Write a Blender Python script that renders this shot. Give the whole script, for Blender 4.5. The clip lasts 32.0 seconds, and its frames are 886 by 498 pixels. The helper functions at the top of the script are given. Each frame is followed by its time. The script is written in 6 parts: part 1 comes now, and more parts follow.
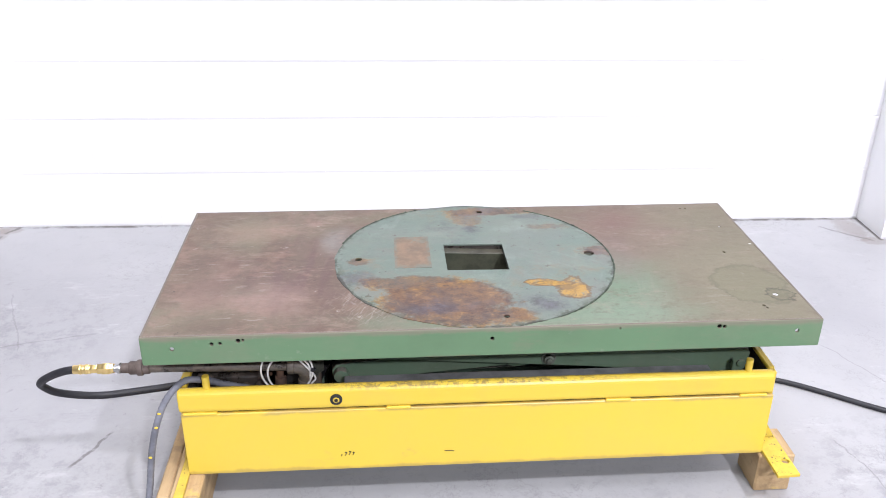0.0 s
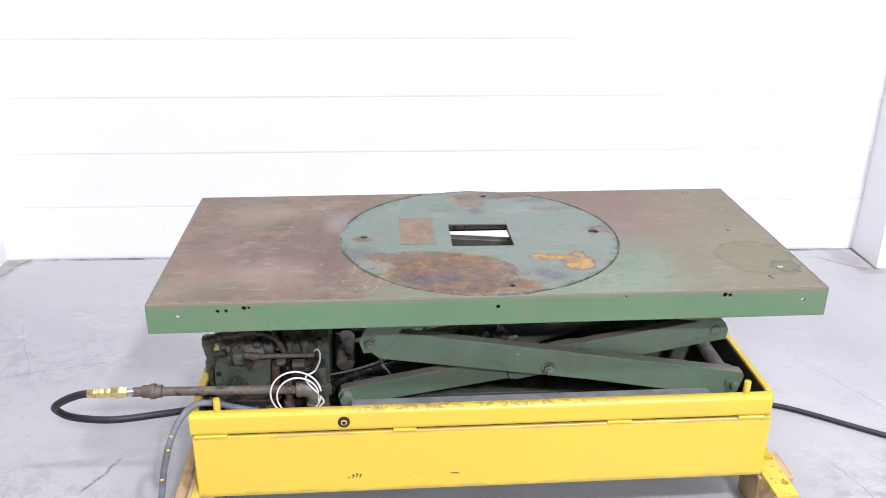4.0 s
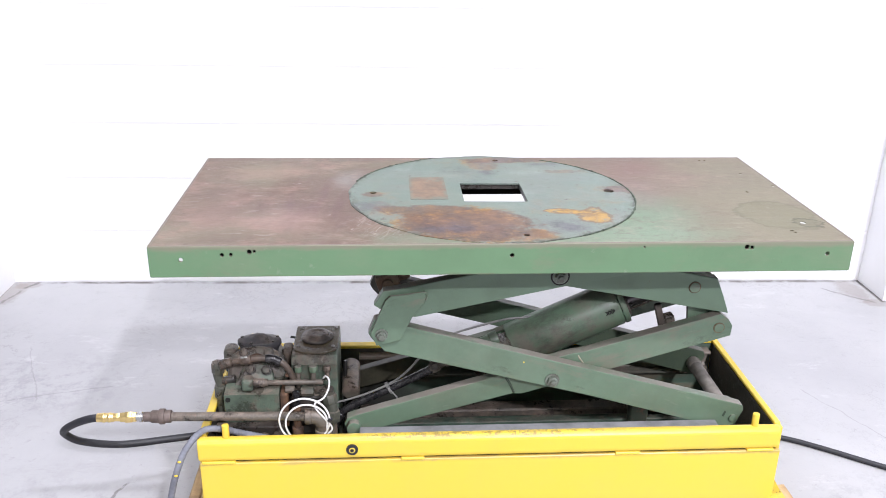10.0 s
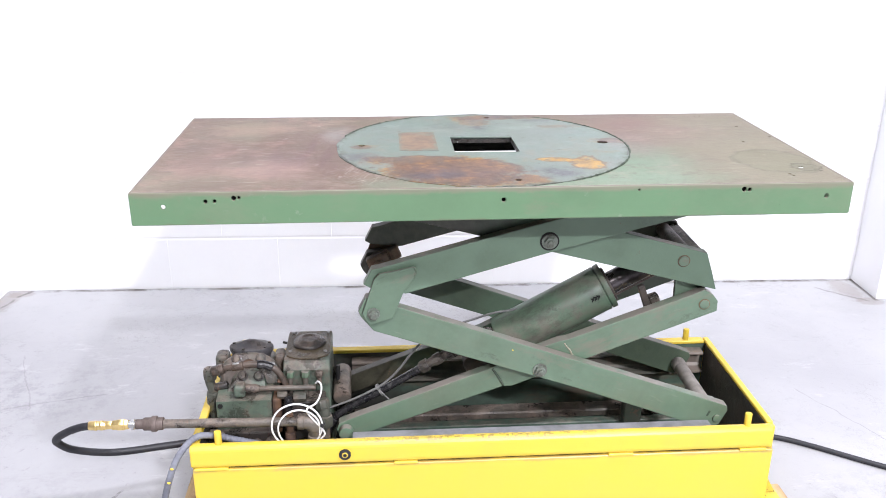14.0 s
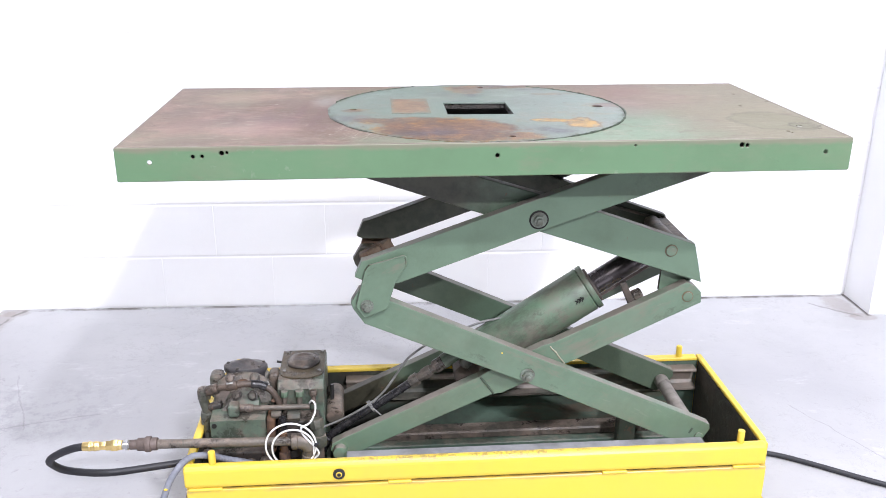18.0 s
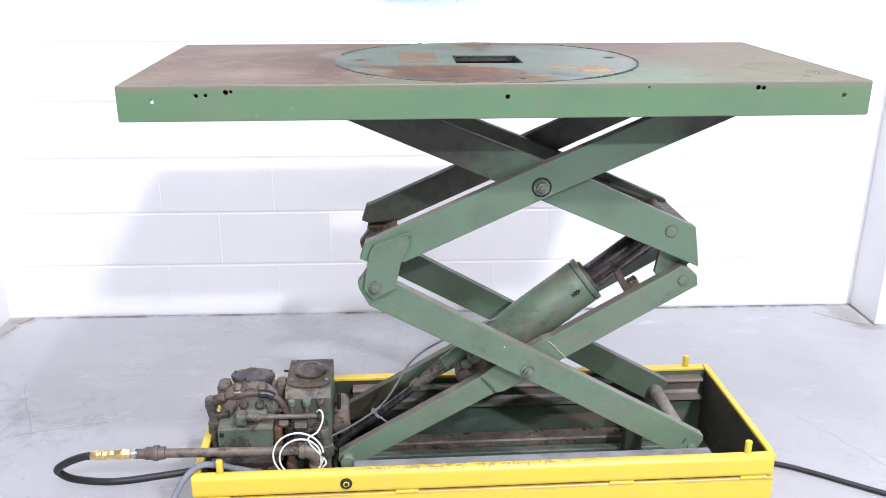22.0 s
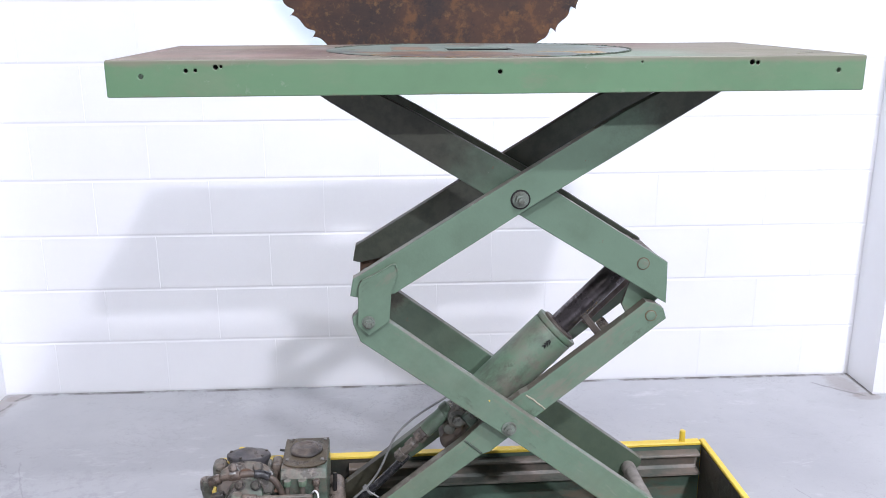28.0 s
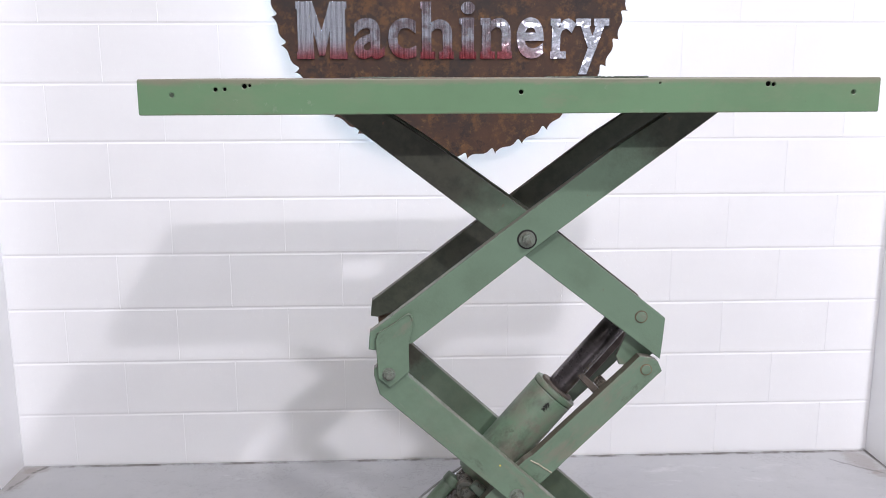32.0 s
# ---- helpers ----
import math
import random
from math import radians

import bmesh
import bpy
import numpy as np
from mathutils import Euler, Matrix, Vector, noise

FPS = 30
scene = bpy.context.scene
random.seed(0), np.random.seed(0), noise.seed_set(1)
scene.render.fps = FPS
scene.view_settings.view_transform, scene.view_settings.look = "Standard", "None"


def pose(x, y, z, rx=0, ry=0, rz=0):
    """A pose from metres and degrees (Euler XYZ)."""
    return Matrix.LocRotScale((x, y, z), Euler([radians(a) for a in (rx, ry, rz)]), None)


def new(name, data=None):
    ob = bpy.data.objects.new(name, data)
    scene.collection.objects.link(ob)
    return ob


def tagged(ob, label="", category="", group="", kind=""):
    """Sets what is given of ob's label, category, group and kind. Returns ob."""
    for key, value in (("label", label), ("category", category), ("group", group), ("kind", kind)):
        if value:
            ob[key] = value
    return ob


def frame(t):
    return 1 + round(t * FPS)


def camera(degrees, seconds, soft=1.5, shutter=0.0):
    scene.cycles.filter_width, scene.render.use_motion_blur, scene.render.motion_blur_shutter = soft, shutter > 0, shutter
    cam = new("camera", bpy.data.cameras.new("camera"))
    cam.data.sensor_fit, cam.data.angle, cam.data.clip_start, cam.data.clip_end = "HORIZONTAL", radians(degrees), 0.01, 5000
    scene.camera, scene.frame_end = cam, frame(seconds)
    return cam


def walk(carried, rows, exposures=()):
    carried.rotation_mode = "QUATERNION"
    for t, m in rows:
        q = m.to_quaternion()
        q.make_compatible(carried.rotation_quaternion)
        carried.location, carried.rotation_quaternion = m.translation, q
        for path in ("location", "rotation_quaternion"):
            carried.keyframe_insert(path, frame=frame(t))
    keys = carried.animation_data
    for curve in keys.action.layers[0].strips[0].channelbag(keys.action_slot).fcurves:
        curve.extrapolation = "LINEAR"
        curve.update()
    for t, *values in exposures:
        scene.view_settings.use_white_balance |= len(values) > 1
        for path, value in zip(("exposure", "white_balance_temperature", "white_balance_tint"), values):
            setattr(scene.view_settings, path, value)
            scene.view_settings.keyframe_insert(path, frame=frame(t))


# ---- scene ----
cam = camera(54.24, 32.0, 0.9)


def aim(x, y, z, turn, tilt, lean):
    """A camera pose from its place, its turn to the left of +y, its tilt up and its lean, in degrees."""
    return pose(x, y, z, 0, 0, turn) @ pose(0, 0, 0, 90 + tilt) @ pose(0, 0, 0, 0, 0, lean)


# seconds, place, turn, tilt, lean
ROWS = [
    (0, -0.066, -1.471, 1.332, -3.02, -25.81, 0.6),
    (0.5, -0.071, -1.502, 1.327, -2.64, -25, 0.29),
    (1, -0.064, -1.519, 1.329, -2.88, -24.67, 0.36),
    (1.5, -0.069, -1.523, 1.33, -2.75, -24.34, 0.49),
    (2, -0.071, -1.521, 1.331, -3.04, -24.13, 0.68),
    (2.5, -0.076, -1.525, 1.332, -2.87, -23.88, 0.62),
    (3, -0.08, -1.527, 1.333, -2.83, -23.48, 0.51),
    (3.5, -0.08, -1.529, 1.333, -2.85, -23.41, 0.38),
    (5.5, -0.069, -1.537, 1.341, -3.38, -22.84, 0.67),
    (6, -0.072, -1.538, 1.343, -3.2, -22.71, 0.65),
    (6.5, -0.077, -1.536, 1.34, -3.09, -22.58, 0.79),
    (7, -0.083, -1.534, 1.34, -3.13, -22.6, 0.92),
    (7.5, -0.084, -1.532, 1.339, -3.25, -22.44, 0.9),
    (8, -0.085, -1.532, 1.338, -3.31, -22.31, 0.97),
    (8.5, -0.088, -1.531, 1.339, -3.16, -22.09, 0.96),
    (9, -0.091, -1.535, 1.343, -3.19, -21.78, 1.12),
    (9.5, -0.091, -1.537, 1.341, -2.91, -21.59, 0.94),
    (10, -0.095, -1.538, 1.344, -2.76, -21.64, 1),
    (10.5, -0.096, -1.538, 1.348, -2.79, -21.4, 1.05),
    (11, -0.092, -1.538, 1.347, -3.02, -21.45, 0.92),
    (11.5, -0.09, -1.537, 1.346, -2.8, -21.52, 0.56),
    (12, -0.089, -1.537, 1.342, -2.72, -21.68, 0.48),
    (12.5, -0.089, -1.537, 1.342, -2.64, -21.83, 0.51),
    (13, -0.087, -1.539, 1.345, -2.81, -21.77, 0.44),
    (13.5, -0.083, -1.539, 1.345, -2.98, -21.63, 0.52),
    (14, -0.081, -1.54, 1.344, -2.96, -21.38, 0.37),
    (14.5, -0.078, -1.542, 1.348, -2.96, -21.23, 0.29),
    (16.5, -0.079, -1.545, 1.351, -2.82, -20.69, 0.11),
    (17, -0.079, -1.546, 1.353, -2.89, -20.5, 0.32),
    (17.5, -0.073, -1.548, 1.357, -3.23, -20.29, 0.26),
    (18, -0.075, -1.547, 1.355, -3.23, -20.36, 0.22),
    (18.5, -0.076, -1.547, 1.355, -2.95, -20.41, 0.07),
    (19, -0.077, -1.55, 1.357, -3.09, -20, 0.19),
    (19.5, -0.081, -1.549, 1.357, -2.75, -19.91, 0.34),
    (20, -0.084, -1.548, 1.36, -2.95, -19.93, 0.4),
    (20.5, -0.089, -1.547, 1.362, -2.88, -19.71, 0.53),
    (21, -0.089, -1.549, 1.362, -3.08, -19.63, 0.45),
    (21.5, -0.088, -1.548, 1.363, -3.14, -19.7, 0.2),
    (22, -0.084, -1.548, 1.363, -2.99, -19.92, 0.25),
    (22.5, -0.078, -1.55, 1.363, -3.27, -19.79, 0.23),
    (23, -0.078, -1.552, 1.363, -3.14, -19.62, 0.3),
    (23.5, -0.079, -1.553, 1.364, -3.08, -19.48, 0.33),
    (24, -0.084, -1.552, 1.367, -3.05, -19.63, 0.27),
    (24.5, -0.077, -1.554, 1.368, -3.26, -19.29, 0.34),
    (26.5, -0.09, -1.55, 1.381, -3.04, -17.7, 0.05),
    (27, -0.082, -1.557, 1.387, -3.08, -17.13, -0.1),
    (27.5, -0.083, -1.563, 1.392, -3.23, -16.14, -0.07),
    (28, -0.075, -1.565, 1.398, -3.06, -15.57, -0.2),
    (28.5, -0.071, -1.568, 1.414, -3.11, -14.97, -0.1),
    (29, -0.077, -1.568, 1.418, -3.21, -14.39, -0.12),
    (29.5, -0.077, -1.566, 1.421, -3.37, -13.54, -0.2),
    (30, -0.079, -1.571, 1.423, -3.41, -12.86, -0.2),
    (30.5, -0.08, -1.569, 1.433, -3.2, -12.8, -0.06),
    (31, -0.088, -1.575, 1.431, -3.29, -12.25, -0.07),
    (31.5, -0.092, -1.583, 1.422, -3.55, -11.62, -0.1),
    (32, -0.096, -1.599, 1.444, -2.32, -11.3, -0.16),
]
EXPOSURES = [(0, 0.02, 6440, 12), (1, -0.08, 6420, 12), (3, -0.06, 6420, 12), (6, 0.0, 6450, 12), (7, -0.02, 6450, 12), (9, 0.12, 6445, 12), (10, 0.14, 6440, 12), (14, 0.25, 6420, 12), (17, 0.25, 6370, 12), (19, 0.16, 6340, 12), (24, -0.01, 6230, 12), (28, -0.16, 6130, 12), (30, -0.32, 6140, 12), (31, -0.39, 6300, 12), (32, -0.44, 6590, 12)]
walk(cam, [(t, aim(*r)) for t, *r in ROWS], EXPOSURES)

# ---- light: two ceiling lamps of a row, three added fill lamps, and what the white walls give back ----
world = bpy.data.worlds.new("hall_air")
world.use_nodes = True
world.node_tree.nodes["Background"].inputs[0].default_value = (0.9, 0.94, 1.0, 1)
world.node_tree.nodes["Background"].inputs[1].default_value = 0.0
scene.world = world


def bay_or_fill_light(x, y, z, watts, size=0.45, colour=(0.95, 0.948, 1.03)):
    data = bpy.data.lights.new("bay_or_fill_lamp", "AREA")
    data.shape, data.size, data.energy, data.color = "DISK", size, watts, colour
    ob = new("bay_or_fill_lamp", data)
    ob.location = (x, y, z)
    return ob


bay_or_fill_light(2.14, -6.6, 5.2, 700, 0.4)
bay_or_fill_light(2.12, -3.05, 5.2, 290, 0.3)
# wide soft lamps without fixtures, added as fill to lift the shadows
bay_or_fill_light(-1.8, -6.6, 5.3, 160, 2.2, (0.97, 0.96, 0.98))
bay_or_fill_light(-1.3, -3.05, 5.3, 110, 2.2, (0.97, 0.96, 0.98))
bay_or_fill_light(0.2, -0.7, 5.4, 225, 3.0)


# ---- helpers for shapes ----
def part(name, bm, material, parent, label=""):
    """Links a bmesh (or a mesh) as one mesh object under a thing or a part."""
    if isinstance(bm, bmesh.types.BMesh):
        me = bpy.data.meshes.new(name)
        bm.to_mesh(me)
        bm.free()
    else:
        me = bm
    if not me.materials:
        me.materials.append(material)
    ob = new(name, me)
    if parent:
        ob.parent = parent
    if label:
        tagged(ob, label)
    return ob


def thing(name, label, category, m=None, group="", kind=""):
    ob = new(name)
    ob.empty_display_size = 0.1
    if m is not None:
        ob.matrix_world = m
    return tagged(ob, label, category, group, kind)


def box(bm, x0, x1, y0, y1, z0, z1, bevel=0.0, seg=1):
    vs = bmesh.ops.create_cube(bm, size=1.0, matrix=Matrix.Translation(((x0 + x1) / 2, (y0 + y1) / 2, (z0 + z1) / 2)) @ Matrix.Diagonal((x1 - x0, y1 - y0, z1 - z0, 1)))["verts"]
    if bevel:
        es = list({e for v in vs for e in v.link_edges})
        bmesh.ops.bevel(bm, geom=es, offset=bevel, segments=seg, profile=0.5, affect="EDGES")
    return bm


def boxes(*specs, bevel=0.0, seg=1):
    bm = bmesh.new()
    for s in specs:
        box(bm, *s, bevel=bevel, seg=seg)
    return bm


def rod(bm, p, q, r, r2=None, seg=20, bevel=0.0):
    """A cylinder or cone from p to q."""
    p, q = Vector(p), Vector(q)
    m = Matrix.Translation((p + q) / 2) @ (q - p).to_track_quat("Z", "Y").to_matrix().to_4x4()
    vs = bmesh.ops.create_cone(bm, cap_ends=True, segments=seg, radius1=r, radius2=r if r2 is None else r2, depth=(q - p).length, matrix=m)["verts"]
    if bevel:
        es = list({e for v in vs for e in v.link_edges if len(e.link_faces) == 2 and any(len(f.verts) > 4 for f in e.link_faces)})
        bmesh.ops.bevel(bm, geom=es, offset=bevel, segments=2, profile=0.5, affect="EDGES")
    return bm


def rods(*specs, seg=20, bevel=0.0):
    bm = bmesh.new()
    for s in specs:
        rod(bm, *s, seg=seg, bevel=bevel)
    return smooth(bm)


def smooth(bm, limit=0.7):
    for f in bm.faces:
        f.smooth = True
    for e in bm.edges:
        if len(e.link_faces) == 2 and e.calc_face_angle(0) > limit:
            e.smooth = False
    return bm


def through_points(pts, n=8):
    """A smooth line (Catmull-Rom) through the points."""
    p = [Vector(q) for q in pts]
    p = [p[0] * 2 - p[1]] + p + [p[-1] * 2 - p[-2]]
    out = []
    for i in range(1, len(p) - 2):
        for k in range(n):
            u = k / n
            a, b, c, d = p[i - 1:i + 3]
            out.append(0.5 * ((2 * b) + (c - a) * u + (2 * a - 5 * b + 4 * c - d) * u * u + (3 * b - a - 3 * c + d) * u ** 3))
    return out + [p[-2]]


def sweep(bm, line, r, seg=12, ribs=None):
    """A round hose along a line; ribs: a function of the ring's number that scales its radius."""
    up, rings = Vector((0.13, 0.31, 0.94)), []
    for i, c in enumerate(line):
        d = (line[min(i + 1, len(line) - 1)] - line[max(i - 1, 0)]).normalized()
        a = (up - d * up.dot(d)).normalized()
        b, up = d.cross(a), a
        k = r * (ribs(i) if ribs else 1.0)
        rings.append([bm.verts.new(c + k * (math.cos(2 * math.pi * j / seg) * a + math.sin(2 * math.pi * j / seg) * b)) for j in range(seg)])
    for u, v in zip(rings, rings[1:]):
        for j in range(seg):
            bm.faces.new((u[j], u[(j + 1) % seg], v[(j + 1) % seg], v[j]))
    bm.faces.new(rings[0][::-1]), bm.faces.new(rings[-1])
    for f in bm.faces:
        f.smooth = True
    return bm


def hose(pts, r, n=8, seg=12, ribs=None):
    return sweep(bmesh.new(), through_points(pts, n), r, seg, ribs)


def circle(x, y, r, n=24, a0=0.0):
    return [(x + r * math.cos(a0 + 2 * math.pi * i / n), y + r * math.sin(a0 + 2 * math.pi * i / n)) for i in range(n)]


def plate(outline, holes, thick, bevel=0.0, m=None):
    """A flat plate with an outline and through holes, in x and y, thick along z from 0 down, with rounded edges."""
    data = bpy.data.curves.new("outline", "CURVE")
    data.dimensions, data.fill_mode = "2D", "BOTH"
    data.extrude, data.bevel_depth, data.bevel_resolution, data.offset = thick / 2 - bevel, bevel, 1, -bevel
    for ring in (outline, *holes):
        s = data.splines.new("POLY")
        s.points.add(len(ring) - 1)
        for p, (x, y) in zip(s.points, ring):
            p.co = (x, y, 0, 1)
        s.use_cyclic_u = True
    ob = bpy.data.objects.new("outline", data)
    me = bpy.data.meshes.new_from_object(ob)
    bpy.data.objects.remove(ob)
    bpy.data.curves.remove(data)
    me.transform((m or Matrix()) @ Matrix.Translation((0, 0, -thick / 2)))
    me.polygons.foreach_set("use_smooth", [False] * len(me.polygons))
    return me


def lathe(profile, m=None, seg=32, lobes=0, depth=0.0):
    """A turned shape from (radius, height) pairs, with shallow lobes round it where asked."""
    bm = bmesh.new()
    rings = []
    for r, z in profile:
        rings.append([bm.verts.new((r * (1 + depth * math.cos(lobes * a)) * math.cos(a), r * (1 + depth * math.cos(lobes * a)) * math.sin(a), z)) for a in (2 * math.pi * k / seg for k in range(seg))])
    for u, v in zip(rings, rings[1:]):
        for j in range(seg):
            bm.faces.new((u[j], u[(j + 1) % seg], v[(j + 1) % seg], v[j]))
    bm.faces.new(rings[0][::-1]), bm.faces.new(rings[-1])
    if m is not None:
        bm.transform(m)
    return smooth(bm, 0.9)


def arch(r, low, n=12):
    """Outline of a plate with a round top of radius r and a flat foot at -low."""
    return [(-r, -low), (r, -low)] + [(r * math.cos(math.pi * k / n), r * math.sin(math.pi * k / n)) for k in range(n + 1)]


UPRIGHT = pose(0, 0, 0, 90)  # turns x, y of a plate into x, z; its thickness then runs towards +y


WALL_Y, BAY_L, BAY_R, PIER_Y = 1.51, -1.556, 1.686, 1.318  # the recessed wall, its ends, and the piers' face

# ---- materials ----
class Nodes:
    """Short words for building a node material."""

    def __init__(self, name, rough=0.5, metal=0.0, spec=0.5):
        self.mat = bpy.data.materials.new(name)
        self.mat.use_nodes = True
        self.t = self.mat.node_tree
        self.b = self.t.nodes["Principled BSDF"]
        self.b.inputs["Roughness"].default_value, self.b.inputs["Metallic"].default_value = rough, metal
        self.b.inputs["Specular IOR Level"].default_value = spec
        self.co = self.t.nodes.new("ShaderNodeTexCoord").outputs["Object"]

    def put(self, socket, value):
        if isinstance(value, bpy.types.NodeSocket):
            self.t.links.new(value, socket)
        elif isinstance(value, tuple) and len(value) == 3 and socket.type == "RGBA":
            socket.default_value = (*value, 1)
        else:
            socket.default_value = value

    def noise(self, scale, detail=4.0, rough=0.6, stretch=None, shift=0.0):
        n = self.t.nodes.new("ShaderNodeTexNoise")
        n.inputs["Scale"].default_value, n.inputs["Detail"].default_value, n.inputs["Roughness"].default_value = scale, detail, rough
        m = self.t.nodes.new("ShaderNodeMapping")
        m.inputs["Scale"].default_value = stretch or (1, 1, 1)
        m.inputs["Location"].default_value = (shift, shift * 0.7, shift * 0.3)
        self.t.links.new(self.co, m.inputs["Vector"])
        self.t.links.new(m.outputs[0], n.inputs["Vector"])
        return n.outputs["Fac"]

    def cracks(self, scale, width, stretch=None):
        v = self.t.nodes.new("ShaderNodeTexVoronoi")
        v.feature = "DISTANCE_TO_EDGE"
        v.inputs["Scale"].default_value = scale
        m = self.t.nodes.new("ShaderNodeMapping")
        m.inputs["Scale"].default_value = stretch or (1, 1, 1)
        w = self.t.nodes.new("ShaderNodeMix")
        w.data_type, w.blend_type = "RGBA", "LINEAR_LIGHT"
        w.inputs["Factor"].default_value = 0.12
        n = self.t.nodes.new("ShaderNodeTexNoise")
        n.inputs["Scale"].default_value = scale * 2.2
        self.t.links.new(self.co, n.inputs["Vector"])
        self.t.links.new(self.co, w.inputs[6])
        self.t.links.new(n.outputs["Color"], w.inputs[7])
        self.t.links.new(w.outputs[2], m.inputs["Vector"])
        self.t.links.new(m.outputs[0], v.inputs["Vector"])
        return self.ramp(v.outputs["Distance"], width, 0.0)

    def ramp(self, value, lo, hi):
        r = self.t.nodes.new("ShaderNodeMapRange")
        r.interpolation_type = "SMOOTHSTEP"
        self.put(r.inputs["Value"], value)
        if lo > hi:  # falling
            r.inputs["From Min"].default_value, r.inputs["From Max"].default_value = hi, lo
            r.inputs["To Min"].default_value, r.inputs["To Max"].default_value = 1.0, 0.0
        else:
            r.inputs["From Min"].default_value, r.inputs["From Max"].default_value = lo, hi
        return r.outputs[0]

    def math(self, op, a, b=0.0):
        n = self.t.nodes.new("ShaderNodeMath")
        n.operation = op
        self.put(n.inputs[0], a), self.put(n.inputs[1], b)
        return n.outputs[0]

    def mul(self, *v):
        out = v[0]
        for q in v[1:]:
            out = self.math("MULTIPLY", out, q)
        return out

    def mix(self, fac, a, b, mode="MIX"):
        n = self.t.nodes.new("ShaderNodeMix")
        n.data_type, n.blend_type = "RGBA", mode
        self.put(n.inputs["Factor"], fac), self.put(n.inputs[6], a), self.put(n.inputs[7], b)
        return n.outputs[2]

    def axis(self, name):
        s = self.t.nodes.new("ShaderNodeSeparateXYZ")
        self.t.links.new(self.co, s.inputs[0])
        return s.outputs[name]

    def away(self, x, y, ax=1.0, ay=1.0, rag=0.0, scale=8.0, z=None):
        """Distance from a spot in the thing's x and y (or x and z), in radii ax and ay, its edge made ragged by noise."""
        s = self.t.nodes.new("ShaderNodeSeparateXYZ")
        self.t.links.new(self.co, s.inputs[0])
        dx = self.math("DIVIDE", self.math("SUBTRACT", s.outputs["X"], x), ax)
        dy = self.math("DIVIDE", self.math("SUBTRACT", s.outputs["Y" if z is None else "Z"], y if z is None else z), ay)
        d = self.math("SQRT", self.math("ADD", self.math("MULTIPLY", dx, dx), self.math("MULTIPLY", dy, dy)))
        if rag:
            d = self.math("ADD", d, self.mul(self.math("SUBTRACT", self.noise(scale, 6, 0.65), 0.5), rag))
            d = self.math("ADD", d, self.mul(self.math("SUBTRACT", self.noise(scale * 5, 8, 0.75, shift=2.0), 0.5), rag * 0.6))
        return d

    def mark(self, x0, y0, x1, y1, width, rag=0.006):
        """A narrow mark on the ground from one place to another, with an uneven edge."""
        s = self.t.nodes.new("ShaderNodeSeparateXYZ")
        self.t.links.new(self.co, s.inputs[0])
        long = math.hypot(x1 - x0, y1 - y0)
        ux, uy = (x1 - x0) / long, (y1 - y0) / long
        px, py = self.math("SUBTRACT", s.outputs["X"], x0), self.math("SUBTRACT", s.outputs["Y"], y0)
        u = self.math("ADD", self.mul(px, ux), self.mul(py, uy))
        v = self.math("ADD", self.mul(px, -uy), self.mul(py, ux))
        v = self.math("ADD", v, self.mul(self.math("SUBTRACT", self.noise(9, 4), 0.5), rag * 8))
        inside = self.mul(self.ramp(u, 0.0, 0.02), self.ramp(u, long, long - 0.02))
        return self.mul(inside, self.ramp(self.math("ABSOLUTE", v), width, width * 0.35), self.ramp(self.noise(40, 4, 0.7), 0.3, 0.5))

    def scratch(self, angle, scale, lo, hi, shift=0.0, long=14.0):
        """Long thin strokes running at an angle, from noise stretched along it."""
        r = self.t.nodes.new("ShaderNodeMapping")
        r.inputs["Rotation"].default_value = (0, 0, -radians(angle))
        s = self.t.nodes.new("ShaderNodeMapping")
        s.inputs["Scale"].default_value = (1.0 / long, 1, 1)
        s.inputs["Location"].default_value = (shift, shift * 1.7, 0)
        n = self.t.nodes.new("ShaderNodeTexNoise")
        n.inputs["Scale"].default_value, n.inputs["Detail"].default_value = scale, 2.0
        self.t.links.new(self.co, r.inputs["Vector"])
        self.t.links.new(r.outputs[0], s.inputs["Vector"])
        self.t.links.new(s.outputs[0], n.inputs["Vector"])
        return self.ramp(n.outputs["Fac"], lo, hi)

    def spot(self, x, y, ax, ay, rag=1.2, scale=9.0, soft=0.25):
        return self.ramp(self.away(x, y, ax, ay, rag, scale), 1.0 + soft, 1.0 - soft)

    def upward(self, lo=0.5, hi=0.9):
        """How far a surface faces up, for settled dust."""
        g = self.t.nodes.new("ShaderNodeNewGeometry")
        s = self.t.nodes.new("ShaderNodeSeparateXYZ")
        self.t.links.new(g.outputs["Normal"], s.inputs[0])
        return self.ramp(s.outputs["Z"], lo, hi)

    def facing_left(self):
        """How far a surface faces -x, for the darker brown on the arm ends."""
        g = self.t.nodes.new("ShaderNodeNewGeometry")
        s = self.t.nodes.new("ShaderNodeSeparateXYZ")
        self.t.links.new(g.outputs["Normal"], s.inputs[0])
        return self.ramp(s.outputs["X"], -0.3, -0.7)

    def random(self):
        return self.t.nodes.new("ShaderNodeObjectInfo").outputs["Random"]

    def done(self, colour, rough=None, bump=None, height=0.002, strength=0.6):
        self.put(self.b.inputs["Base Color"], colour)
        if rough is not None:
            self.put(self.b.inputs["Roughness"], rough)
        if bump is not None:
            n = self.t.nodes.new("ShaderNodeBump")
            n.inputs["Strength"].default_value, n.inputs["Distance"].default_value = strength, height
            self.put(n.inputs["Height"], bump)
            self.t.links.new(n.outputs[0], self.b.inputs["Normal"])
        return self.mat


